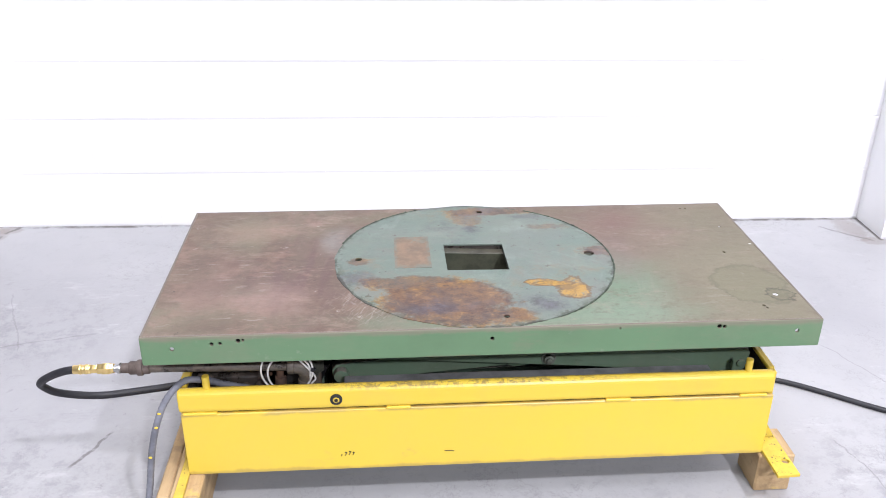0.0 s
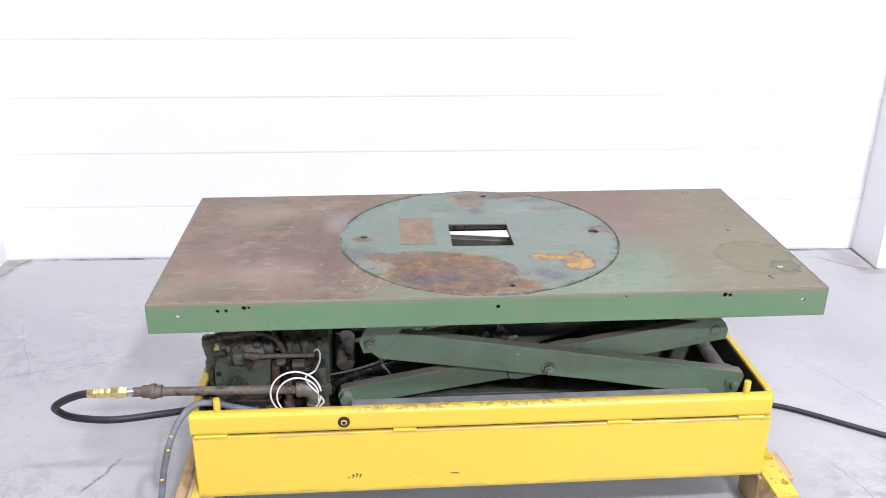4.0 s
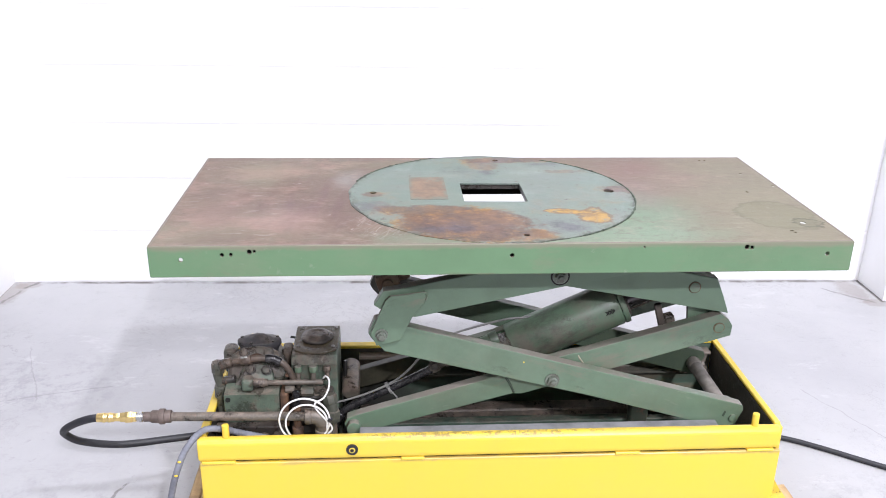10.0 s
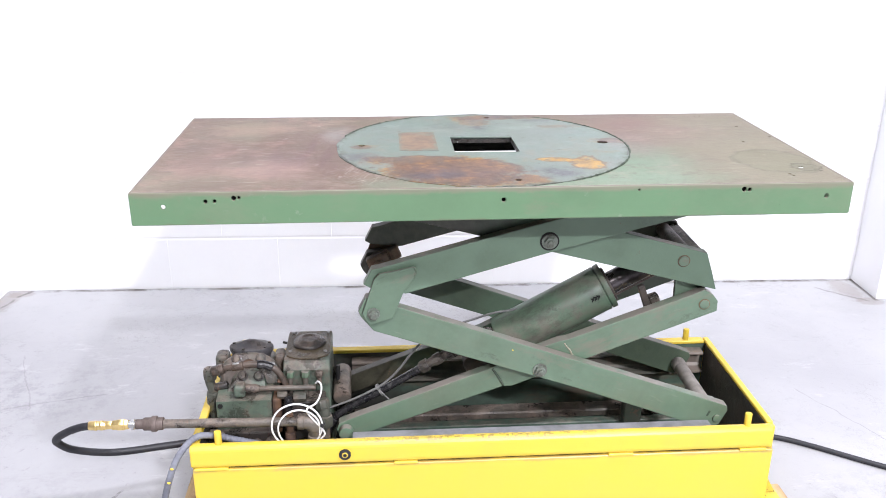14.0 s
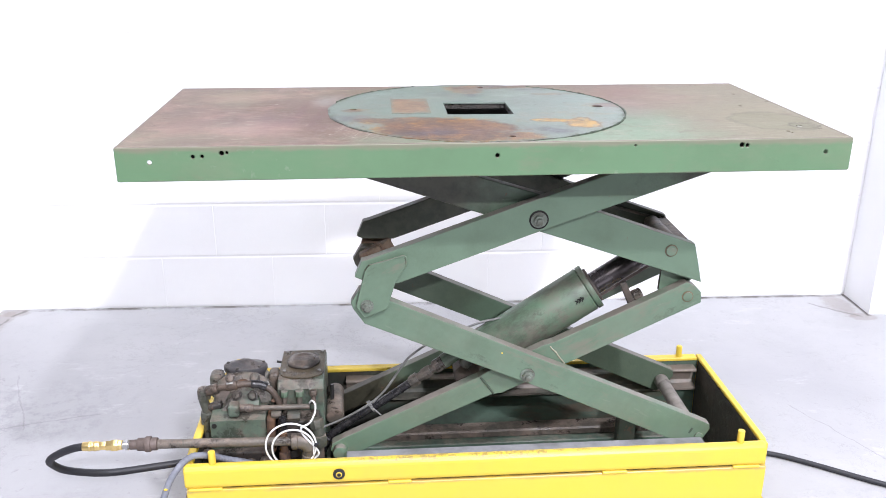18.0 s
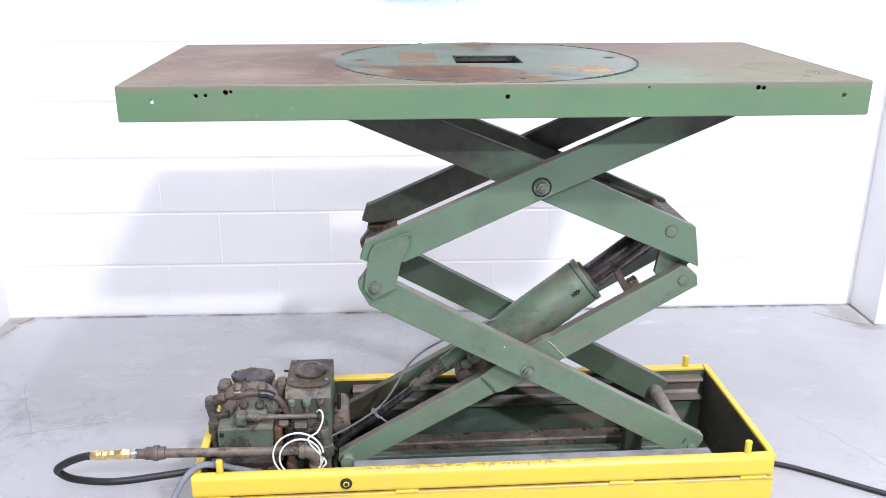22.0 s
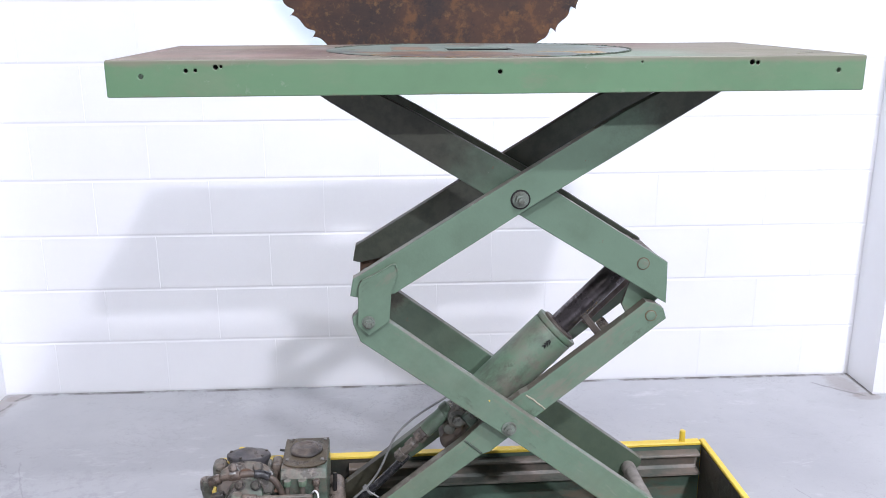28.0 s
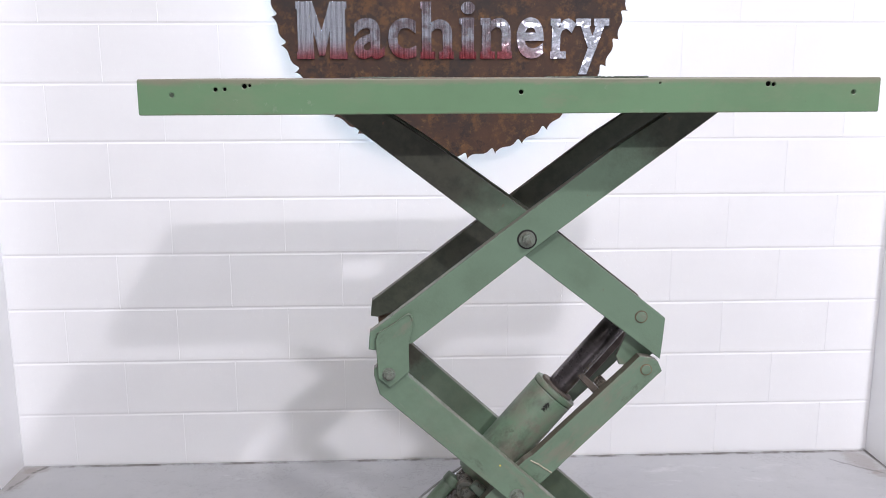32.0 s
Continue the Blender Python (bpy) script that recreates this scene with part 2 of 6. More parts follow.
def worn_paint(name, base, dark, bare, wear=0.62, rough=0.45, dust=(0.36, 0.32, 0.27), dusty=0.25, scale=1.0, settled=0.0, smears=0.0, ends=0.0):
    """Old paint: mottled, with grime, dust and chips down to something else."""
    n = Nodes(name, rough)
    grime = n.ramp(n.noise(7 * scale, 6, 0.65), 0.42, 0.75)
    col = n.mix(n.mul(grime, 0.55), base, dark)
    col = n.mix(n.mul(n.ramp(n.noise(3.1 * scale, 5, 0.6, shift=3.0), 0.45, 0.8), dusty), col, dust)
    col = n.mix(n.mul(n.ramp(n.noise(60 * scale, 3, 0.5), 0.3, 0.7), 0.16), col, dark)
    if smears:
        col = n.mix(n.mul(n.ramp(n.noise(13, 7, 0.72, (0.5, 1, 1.6), 12.0), 0.54, 0.68), smears), col, (0.2, 0.165, 0.13))
        col = n.mix(n.mul(n.ramp(n.noise(9, 8, 0.75, (0.6, 1, 1.4), 15.0), 0.6, 0.7), smears), col, (0.05, 0.047, 0.036))
        col = n.mix(n.mul(n.ramp(n.noise(80, 4, 0.6, (0.15, 1, 1), 18.0), 0.66, 0.7), smears * 0.35), col, (0.26, 0.27, 0.23))
    if settled:
        col = n.mix(n.mul(n.upward(), settled, n.ramp(n.noise(11, 5, 0.7, shift=5.0), 0.25, 0.6)), col, (0.24, 0.205, 0.18))
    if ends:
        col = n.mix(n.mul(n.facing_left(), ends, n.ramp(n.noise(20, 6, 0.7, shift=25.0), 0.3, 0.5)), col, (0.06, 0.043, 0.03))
    chips = n.ramp(n.noise(38 * scale, 6, 0.7, shift=9.0), wear, wear + 0.05)
    col = n.mix(chips, col, bare)
    fine = n.noise(190, 3, 0.6)
    return n.done(col, n.math("ADD", n.mul(grime, 0.2), rough), n.math("SUBTRACT", n.mul(fine, 0.35), n.mul(chips, 0.5)), 0.0012, 0.35)


def simple(name, a, b, rough=0.5, metal=0.0, scale=14.0, bump=0.3, spec=0.5):
    n = Nodes(name, rough, metal, spec)
    f = n.ramp(n.noise(scale, 6, 0.65), 0.35, 0.7)
    return n.done(n.mix(f, a, b), n.math("ADD", n.mul(f, 0.12), rough), n.noise(scale * 9, 3), 0.001, bump)


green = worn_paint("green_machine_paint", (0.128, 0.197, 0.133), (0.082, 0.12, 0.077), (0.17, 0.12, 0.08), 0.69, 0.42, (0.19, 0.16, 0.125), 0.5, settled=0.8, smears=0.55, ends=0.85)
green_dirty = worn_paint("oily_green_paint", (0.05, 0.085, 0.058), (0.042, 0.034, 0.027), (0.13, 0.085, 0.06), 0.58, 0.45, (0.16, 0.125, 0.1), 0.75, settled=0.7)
yellow = worn_paint("yellow_safety_paint", (0.78, 0.562, 0.06), (0.71, 0.51, 0.062), (0.3, 0.24, 0.1), 0.76, 0.36, (0.8, 0.65, 0.2), 0.3)


def make_shaded_arm(name, ends, up=1):
    """Arm paint with brown grime at the ends; shade under the platform is painted in."""
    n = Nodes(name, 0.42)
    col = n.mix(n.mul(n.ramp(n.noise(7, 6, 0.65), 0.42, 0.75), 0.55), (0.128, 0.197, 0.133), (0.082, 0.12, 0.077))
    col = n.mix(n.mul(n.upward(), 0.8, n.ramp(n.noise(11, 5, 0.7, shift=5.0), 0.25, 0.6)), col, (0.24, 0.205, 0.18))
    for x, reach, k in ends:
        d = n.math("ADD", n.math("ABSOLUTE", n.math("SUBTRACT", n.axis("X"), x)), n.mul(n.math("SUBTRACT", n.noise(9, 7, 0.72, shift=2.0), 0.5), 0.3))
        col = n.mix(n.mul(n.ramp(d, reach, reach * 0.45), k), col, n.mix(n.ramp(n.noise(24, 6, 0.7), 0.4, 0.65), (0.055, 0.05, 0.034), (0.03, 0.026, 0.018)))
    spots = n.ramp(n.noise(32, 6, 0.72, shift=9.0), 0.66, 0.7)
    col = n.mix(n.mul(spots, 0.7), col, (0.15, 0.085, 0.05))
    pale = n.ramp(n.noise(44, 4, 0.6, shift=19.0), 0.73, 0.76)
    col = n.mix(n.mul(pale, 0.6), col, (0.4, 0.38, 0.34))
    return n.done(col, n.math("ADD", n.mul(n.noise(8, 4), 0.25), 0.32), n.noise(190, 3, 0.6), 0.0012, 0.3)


arm_paints = {"lo": green, "li": green, "uo": make_shaded_arm("arm_paint_grimed_and_shaded_at_the_upper_end", ((0.46, 0.28, 0.85),), 1), "ui": make_shaded_arm("inner_arm_paint_grimed_and_shaded_at_the_upper_end", ((-0.42, 0.45, 0.92),), 1), "rear_low": make_shaded_arm("browned_rear_arm_paint", ((-0.38, 0.4, 0.5), (-0.41, 0.13, 0.95), (0.34, 0.3, 0.5)), 1), "rear": make_shaded_arm("grimed_and_shaded_rear_arm_paint", ((-0.35, 0.6, 0.85), (0.35, 0.6, 0.8)), 1)}


def make_skirt():
    """Table edge paint, rubbed to brown along the upper edge and chipped along the lower one."""
    n = Nodes("green_table_edge_paint", 0.45)
    col = n.mix(n.mul(n.ramp(n.noise(6, 6, 0.65), 0.4, 0.75), 0.6), (0.115, 0.212, 0.112), (0.098, 0.172, 0.092))
    col = n.mix(n.mul(n.ramp(n.noise(3.5, 6, 0.65, (1, 1, 2), 4.0), 0.48, 0.7), 0.4), col, (0.19, 0.215, 0.14))
    col = n.mix(n.mul(n.ramp(n.noise(15, 7, 0.72, (0.6, 1, 1.5), 12.0), 0.56, 0.7), 0.25), col, (0.2, 0.17, 0.125))
    z = n.math("ADD", n.axis("Z"), n.mul(n.math("SUBTRACT", n.noise(18, 7, 0.72, (0.5, 1, 1)), 0.5), 0.03))
    col = n.mix(n.mul(n.ramp(z, -0.013, -0.003), 0.65), col, (0.22, 0.18, 0.14))
    col = n.mix(n.mul(n.ramp(z, -0.059, -0.064), 0.5), col, (0.14, 0.13, 0.085))
    col = n.mix(n.mul(n.upward(0.3, 0.8), 0.9), col, n.mix(n.ramp(n.noise(14, 6, 0.7, shift=3.0), 0.4, 0.65), (0.125, 0.098, 0.078), (0.155, 0.13, 0.1)))
    smear = n.mul(n.ramp(n.noise(30, 6, 0.7, shift=7.0), 0.62, 0.68), n.ramp(n.noise(3, 3, shift=9.0), 0.5, 0.62))
    col = n.mix(n.mul(smear, 0.5), col, (0.3, 0.33, 0.27))
    pits = n.ramp(n.noise(60, 4, 0.65, shift=17.0), 0.72, 0.745)
    col = n.mix(n.mul(pits, 0.7), col, (0.07, 0.065, 0.05))
    return n.done(col, n.math("ADD", n.mul(n.noise(9, 4), 0.25), 0.33), n.noise(120, 4, 0.6), 0.0008, 0.14)


green_skirt = make_skirt()


def make_rail_yellow():
    n = Nodes("scuffed_yellow_rail_paint", 0.34)
    col = n.mix(n.ramp(n.noise(6, 6, 0.65), 0.4, 0.75), (0.78, 0.562, 0.06), (0.71, 0.52, 0.075))
    worn = n.mul(n.upward(0.3, 0.8), n.ramp(n.away(0.06, 0.04, 0.3, 0.2, 0.7, 4), 1.3, 0.5), n.ramp(n.noise(95, 5, 0.75), 0.47, 0.56))
    col = n.mix(n.mul(worn, 0.75), col, (0.24, 0.17, 0.07))
    dirt = n.mul(n.upward(0.6, 0.95), n.ramp(n.noise(9, 5, 0.7, (1, 2, 1), 3.0), 0.45, 0.7))
    col = n.mix(n.mul(dirt, 0.5), col, (0.36, 0.28, 0.12))
    return n.done(col, None, n.noise(110, 4, 0.7), 0.001, 0.3)


def make_barrel_paint():
    n = Nodes("dusty_green_barrel_paint", 0.4)
    col = n.mix(n.ramp(n.noise(9, 6, 0.65), 0.4, 0.75), (0.125, 0.2, 0.13), (0.082, 0.12, 0.08))
    col = n.mix(n.mul(n.ramp(n.noise(11, 7, 0.7, shift=3.0), 0.4, 0.6), n.ramp(n.noise(4, 3, shift=6.0), 0.4, 0.56), 0.75), col, (0.19, 0.155, 0.13))
    col = n.mix(n.mul(n.ramp(n.noise(8, 8, 0.75, (0.6, 1, 1), 21.0), 0.48, 0.64), 0.6), col, (0.065, 0.06, 0.05))
    col = n.mix(n.mul(n.ramp(n.noise(26, 7, 0.75, shift=9.0), 0.58, 0.7), 0.7), col, (0.05, 0.045, 0.035))
    return n.done(col, n.math("ADD", n.mul(n.noise(8, 4), 0.25), 0.3), n.noise(150, 4, 0.6), 0.0012, 0.3)


def make_panel_yellow():
    """Smooth yellow with dirt caught under the joint and along the lower edge, and a few chips."""
    n = Nodes("yellow_panel_paint", 0.36)
    col = n.mix(n.ramp(n.noise(5, 6, 0.6), 0.35, 0.7), (0.78, 0.562, 0.06), (0.75, 0.545, 0.072))
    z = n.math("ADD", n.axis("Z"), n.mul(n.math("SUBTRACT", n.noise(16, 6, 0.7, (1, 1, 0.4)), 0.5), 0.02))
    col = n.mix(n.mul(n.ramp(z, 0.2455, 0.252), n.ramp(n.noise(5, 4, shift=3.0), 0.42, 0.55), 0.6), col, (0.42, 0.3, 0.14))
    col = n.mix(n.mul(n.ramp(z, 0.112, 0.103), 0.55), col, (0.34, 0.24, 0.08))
    stain = n.mul(n.ramp(n.noise(10, 6, 0.7, (1, 1, 1.8), 5.0), 0.58, 0.72), n.ramp(n.noise(2, 2, shift=2.0), 0.5, 0.65))
    col = n.mix(n.mul(stain, 0.45), col, (0.5, 0.37, 0.13))
    chips = n.ramp(n.noise(48, 5, 0.7, shift=9.0), 0.735, 0.75)
    col = n.mix(n.mul(chips, 0.8), col, (0.2, 0.15, 0.08))
    return n.done(col, n.math("ADD", n.mul(n.noise(12, 4), 0.15), 0.28), n.noise(60, 4, 0.6), 0.001, 0.25)


lug_yellow = worn_paint("chipped_grimy_yellow_paint", (0.74, 0.54, 0.06), (0.3, 0.23, 0.05), (0.1, 0.08, 0.04), 0.6, 0.45, (0.5, 0.4, 0.15), 0.6, 2.0)
rail_yellow, panel_yellow, barrel_green = make_rail_yellow(), make_panel_yellow(), make_barrel_paint()
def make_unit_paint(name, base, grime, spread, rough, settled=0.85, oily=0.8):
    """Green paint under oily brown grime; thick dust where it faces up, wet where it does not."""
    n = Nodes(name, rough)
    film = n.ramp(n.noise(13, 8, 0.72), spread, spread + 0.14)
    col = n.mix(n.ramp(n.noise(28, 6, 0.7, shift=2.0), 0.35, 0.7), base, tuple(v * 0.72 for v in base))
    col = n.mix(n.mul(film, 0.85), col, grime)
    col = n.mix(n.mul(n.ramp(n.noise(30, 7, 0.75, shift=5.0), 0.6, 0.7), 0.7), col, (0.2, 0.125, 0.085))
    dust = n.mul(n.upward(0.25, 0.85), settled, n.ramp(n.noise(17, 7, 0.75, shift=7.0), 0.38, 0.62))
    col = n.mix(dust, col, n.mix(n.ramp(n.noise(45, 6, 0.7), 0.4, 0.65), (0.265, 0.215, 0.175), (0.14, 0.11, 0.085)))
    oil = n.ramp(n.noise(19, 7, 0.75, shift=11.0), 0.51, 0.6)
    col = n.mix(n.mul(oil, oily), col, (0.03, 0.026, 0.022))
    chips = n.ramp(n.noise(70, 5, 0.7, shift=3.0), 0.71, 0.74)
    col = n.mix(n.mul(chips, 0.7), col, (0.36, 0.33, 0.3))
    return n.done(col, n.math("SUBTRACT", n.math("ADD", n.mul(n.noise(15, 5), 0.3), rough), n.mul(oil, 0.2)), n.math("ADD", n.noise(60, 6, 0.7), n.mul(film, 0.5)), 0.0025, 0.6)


unit_green = make_unit_paint("oily_green_pump_paint", (0.112, 0.152, 0.114), (0.15, 0.112, 0.088), 0.5, 0.3, 0.85, 0.6)
unit_brown = make_unit_paint("grime_over_cast_iron", (0.09, 0.095, 0.075), (0.165, 0.122, 0.096), 0.45, 0.28, 0.5)
lining_green = make_unit_paint("dusty_green_lining_paint", (0.085, 0.135, 0.1), (0.09, 0.085, 0.065), 0.55, 0.45, 0.6, 0.25)
unit_rust = make_unit_paint("rusty_grease", (0.13, 0.075, 0.045), (0.17, 0.12, 0.08), 0.46, 0.5, 0.5, 0.7)
def make_dark_end_lining():
    n = Nodes("green_lining_black_at_one_end", 0.5)
    col = n.mix(n.ramp(n.noise(9, 7, 0.7), 0.4, 0.7), (0.085, 0.135, 0.1), (0.07, 0.085, 0.065))
    col = n.mix(n.mul(n.ramp(n.noise(7, 7, 0.72, (0.5, 1, 2.5), 5.0), 0.5, 0.66), 0.7), col, (0.14, 0.095, 0.065))
    # near-black towards the -x end, with a ragged edge
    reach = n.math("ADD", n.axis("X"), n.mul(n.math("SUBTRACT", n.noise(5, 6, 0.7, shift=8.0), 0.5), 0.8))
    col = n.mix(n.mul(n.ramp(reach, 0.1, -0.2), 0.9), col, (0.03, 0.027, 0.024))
    return n.done(col, None, n.noise(60, 5, 0.7), 0.0015, 0.4)


lining_dark_end = make_dark_end_lining()
unit_lid = make_unit_paint("brown_oily_lid", (0.078, 0.066, 0.04), (0.1, 0.075, 0.045), 0.45, 0.3, 0.12, 0.5)
unit_dark = make_unit_paint("black_oily_casting_and_lip_shade", (0.035, 0.033, 0.03), (0.06, 0.048, 0.042), 0.45, 0.25, 0.6)
pipe_dust = make_unit_paint("dusty_brown_pipe", (0.12, 0.105, 0.085), (0.185, 0.14, 0.112), 0.45, 0.3, 0.75)
side_dark = make_unit_paint("dark_brown_inner_face", (0.062, 0.06, 0.048), (0.075, 0.062, 0.05), 0.45, 0.5, 0.3, 0.4)
wet_rubber = simple("oily_black_hose", (0.012, 0.012, 0.014), (0.03, 0.028, 0.028), 0.2, 0.0, 60.0, 0.5)
grime_iron = simple("oily_cast_iron", (0.115, 0.09, 0.072), (0.045, 0.04, 0.036), 0.55, 0.0, 18.0, 0.7)
bolt_green = simple("oily_green_bolt", (0.17, 0.2, 0.165), (0.08, 0.075, 0.058), 0.4, 0.1, 60.0, 0.4)
pin_brown = simple("brown_pin_gap", (0.17, 0.125, 0.07), (0.07, 0.055, 0.04), 0.6, 0.0, 50.0, 0.4)
crust = simple("dark_green_crust", (0.075, 0.1, 0.07), (0.03, 0.035, 0.026), 0.7, 0.0, 60.0, 0.6)
dark_steel = simple("dark_oily_steel", (0.05, 0.047, 0.045), (0.02, 0.02, 0.02), 0.4, 0.6, 20.0)
chrome = simple("worn_chrome_rod", (0.14, 0.125, 0.13), (0.045, 0.038, 0.036), 0.24, 0.7, 12.0, 0.15)
grey_steel = simple("dull_grey_steel", (0.34, 0.33, 0.32), (0.2, 0.19, 0.18), 0.5, 0.35, 16.0)
rust_steel = simple("rusty_steel", (0.16, 0.085, 0.045), (0.075, 0.05, 0.04), 0.75, 0.1, 24.0, 0.6)
bell_grey = make_unit_paint("dark_grey_greasy_casting", (0.085, 0.083, 0.088), (0.06, 0.055, 0.055), 0.5, 0.3, 0.35, 0.4)
oily_pipe = make_unit_paint("oily_dark_brown_pipe", (0.075, 0.055, 0.042), (0.115, 0.078, 0.056), 0.45, 0.28, 0.3, 0.6)
pipe_brown = simple("brown_oxidised_pipe", (0.15, 0.115, 0.1), (0.09, 0.068, 0.058), 0.55, 0.1, 22.0, 0.5)
brass = simple("brass", (0.85, 0.66, 0.3), (0.66, 0.48, 0.2), 0.34, 1.0, 30.0, 0.1)
plug_steel = simple("bright_worn_steel", (0.62, 0.62, 0.61), (0.3, 0.3, 0.29), 0.4, 0.3, 160.0, 0.1)
zinc = simple("zinc_plated_steel", (0.5, 0.5, 0.5), (0.35, 0.35, 0.34), 0.3, 0.9, 30.0, 0.1)
track_grey = simple("grimy_grey_green_channel", (0.21, 0.172, 0.142), (0.095, 0.11, 0.088), 0.5, 0.05, 11.0, 0.4)
track_pale = simple("dusty_bare_steel_track", (0.25, 0.253, 0.262), (0.15, 0.15, 0.152), 0.5, 0.0, 14.0, 0.5)
shaft_dust = simple("dusty_bare_shaft", (0.28, 0.255, 0.225), (0.17, 0.155, 0.135), 0.6, 0.0, 22.0, 0.4)
line_grey = simple("grey_nylon_line", (0.21, 0.21, 0.2), (0.13, 0.13, 0.125), 0.35, 0.0, 20.0, 0.1)
rubber = simple("black_rubber", (0.011, 0.0115, 0.015), (0.022, 0.022, 0.027), 0.5, 0.0, 40.0, 0.2)
# near-black for ink and dark rings, and in place of shade in gaps
shade_and_mark_black = simple("black_for_shade_and_marks", (0.012, 0.012, 0.011), (0.02, 0.018, 0.015), 0.8)
white_wire = simple("white_cable_jacket", (0.8, 0.8, 0.79), (0.7, 0.7, 0.68), 0.4, 0.0, 30.0, 0.05)
grey_conduit = simple("grey_flexible_conduit", (0.21, 0.22, 0.255), (0.12, 0.125, 0.15), 0.6, 0.0, 16.0)


def make_wood():
    n = Nodes("raw_pine_timber", 0.7)
    grain = n.noise(9, 5, 0.6, (6, 0.8, 6))
    knots = n.ramp(n.noise(5, 3, 0.5, (2, 1, 2), 4.0), 0.62, 0.75)
    col = n.mix(n.ramp(grain, 0.3, 0.7), (0.52, 0.37, 0.2), (0.4, 0.27, 0.14))
    col = n.mix(n.mul(knots, 0.7), col, (0.13, 0.075, 0.035))
    dirt = n.ramp(n.noise(14, 7, 0.75, shift=6.0), 0.5, 0.66)
    col = n.mix(n.mul(dirt, 0.6), col, (0.2, 0.14, 0.085))
    spray = n.mul(n.ramp(n.noise(10, 5, 0.7, shift=12.0), 0.55, 0.68), 0.6)
    col = n.mix(spray, col, (0.7, 0.52, 0.1))
    return n.done(col, None, grain, 0.002, 0.5)


wood = make_wood()


# scuffs and cracks on the floor: from, to, half width, strength
MARKS = ((-1.452, 1.512, -1.505, 1.44, 0.009, 0.8), (-1.505, 1.44, -1.535, 1.31, 0.008, 0.6), (-0.843, 0.139, -0.776, 0.282, 0.006, 0.7), (0.99, 0.19, 1.03, -0.02, 0.003, 0.35), (1.1, 0.7, 1.35, 0.2, 0.003, 0.3), (-1.45, 0.6, -0.95, 0.75, 0.004, 0.25), (1.5, 1.44, 1.66, 1.3, 0.008, 0.5), (-1.3, 1.0, -1.15, 0.65, 0.003, 0.25))


def make_floor():
    n = Nodes("grey_painted_concrete", 0.4)
    col = n.mix(n.ramp(n.noise(0.9, 5, 0.6), 0.35, 0.7), (0.395, 0.395, 0.402), (0.325, 0.325, 0.335))
    col = n.mix(n.mul(n.ramp(n.noise(5, 6, 0.7, shift=2.0), 0.5, 0.78), 0.5), col, (0.33, 0.33, 0.335))
    col = n.mix(n.mul(n.ramp(n.noise(3.5, 7, 0.75, (1, 2.4, 1), 7.0), 0.57, 0.75), 0.55), col, (0.56, 0.56, 0.565))
    marbling = n.ramp(n.noise(16, 9, 0.8, shift=6.0), 0.55, 0.7)
    col = n.mix(n.mul(marbling, 0.3), col, (0.24, 0.24, 0.245))
    for x, y, ax, ay in ((0.35, -0.2, 0.75, 0.22), (1.15, 0.05, 0.3, 0.2), (-0.95, 0.0, 0.3, 0.3), (-1.2, 0.75, 0.3, 0.15)):
        blot = n.mul(n.spot(x, y, ax, ay, 1.4, 6, 0.5), n.ramp(n.noise(21, 9, 0.8, shift=26.0), 0.46, 0.6))
        col = n.mix(n.mul(blot, 0.34), col, (0.17, 0.17, 0.18))
    pepper = n.mul(n.ramp(n.noise(95, 6, 0.75, shift=9.0), 0.59, 0.66), n.ramp(n.noise(3.0, 4, 0.6, shift=8.0), 0.4, 0.62))
    col = n.mix(n.mul(pepper, 0.2), col, (0.15, 0.145, 0.14))
    for k, size in enumerate((3.2, 7.0)):
        vein = n.ramp(n.math("ABSOLUTE", n.math("SUBTRACT", n.noise(size, 8, 0.75, shift=17.0 + 5 * k), 0.5)), 0.009, 0.002)
        col = n.mix(n.mul(vein, n.ramp(n.noise(1.3, 3, 0.5, shift=23.0 + 4 * k), 0.5, 0.66), 0.5), col, (0.17, 0.165, 0.165))
    specks = n.mul(n.ramp(n.noise(34, 7, 0.78, shift=1.0), 0.6, 0.68), n.ramp(n.noise(1.4, 3, shift=4.0), 0.35, 0.6))
    col = n.mix(n.mul(specks, 0.32), col, (0.12, 0.115, 0.11))
    scuffs = n.mul(n.ramp(n.noise(2.3, 4, 0.6, (1, 5, 1), 5.0), 0.58, 0.7), n.ramp(n.noise(26, 4, 0.6, (1, 6, 1)), 0.5, 0.66))
    col = n.mix(n.mul(scuffs, 0.2), col, (0.2, 0.2, 0.2))
    lines = n.mul(n.cracks(1.1, 0.004), n.ramp(n.noise(1.7, 2), 0.56, 0.66), n.ramp(n.noise(30, 4, 0.7), 0.4, 0.6))
    col = n.mix(n.mul(lines, 0.15), col, (0.14, 0.13, 0.125))
    for x, y, ax, ay in ((-1.53, 1.42, 0.04, 0.1), (-1.5, 1.48, 0.05, 0.03), (1.62, 1.42, 0.05, 0.1), (1.66, 1.3, 0.05, 0.03)):
        col = n.mix(n.mul(n.spot(x, y, ax, ay, 1.6, 14), 0.45), col, (0.22, 0.185, 0.155))
    for x0, y0, x1, y1, w, k in MARKS:
        col = n.mix(n.mul(n.mark(x0, y0, x1, y1, w), k), col, (0.1, 0.09, 0.085))
    edge = n.mul(n.ramp(n.math("ADD", n.axis("Y"), n.mul(n.noise(12, 5, 0.7), 0.02)), 1.497, 1.508), n.ramp(n.noise(11, 6, 0.75), 0.38, 0.6), n.ramp(n.axis("X"), -1.47, -1.42))
    col = n.mix(n.mul(edge, 0.9), col, (0.085, 0.072, 0.06))
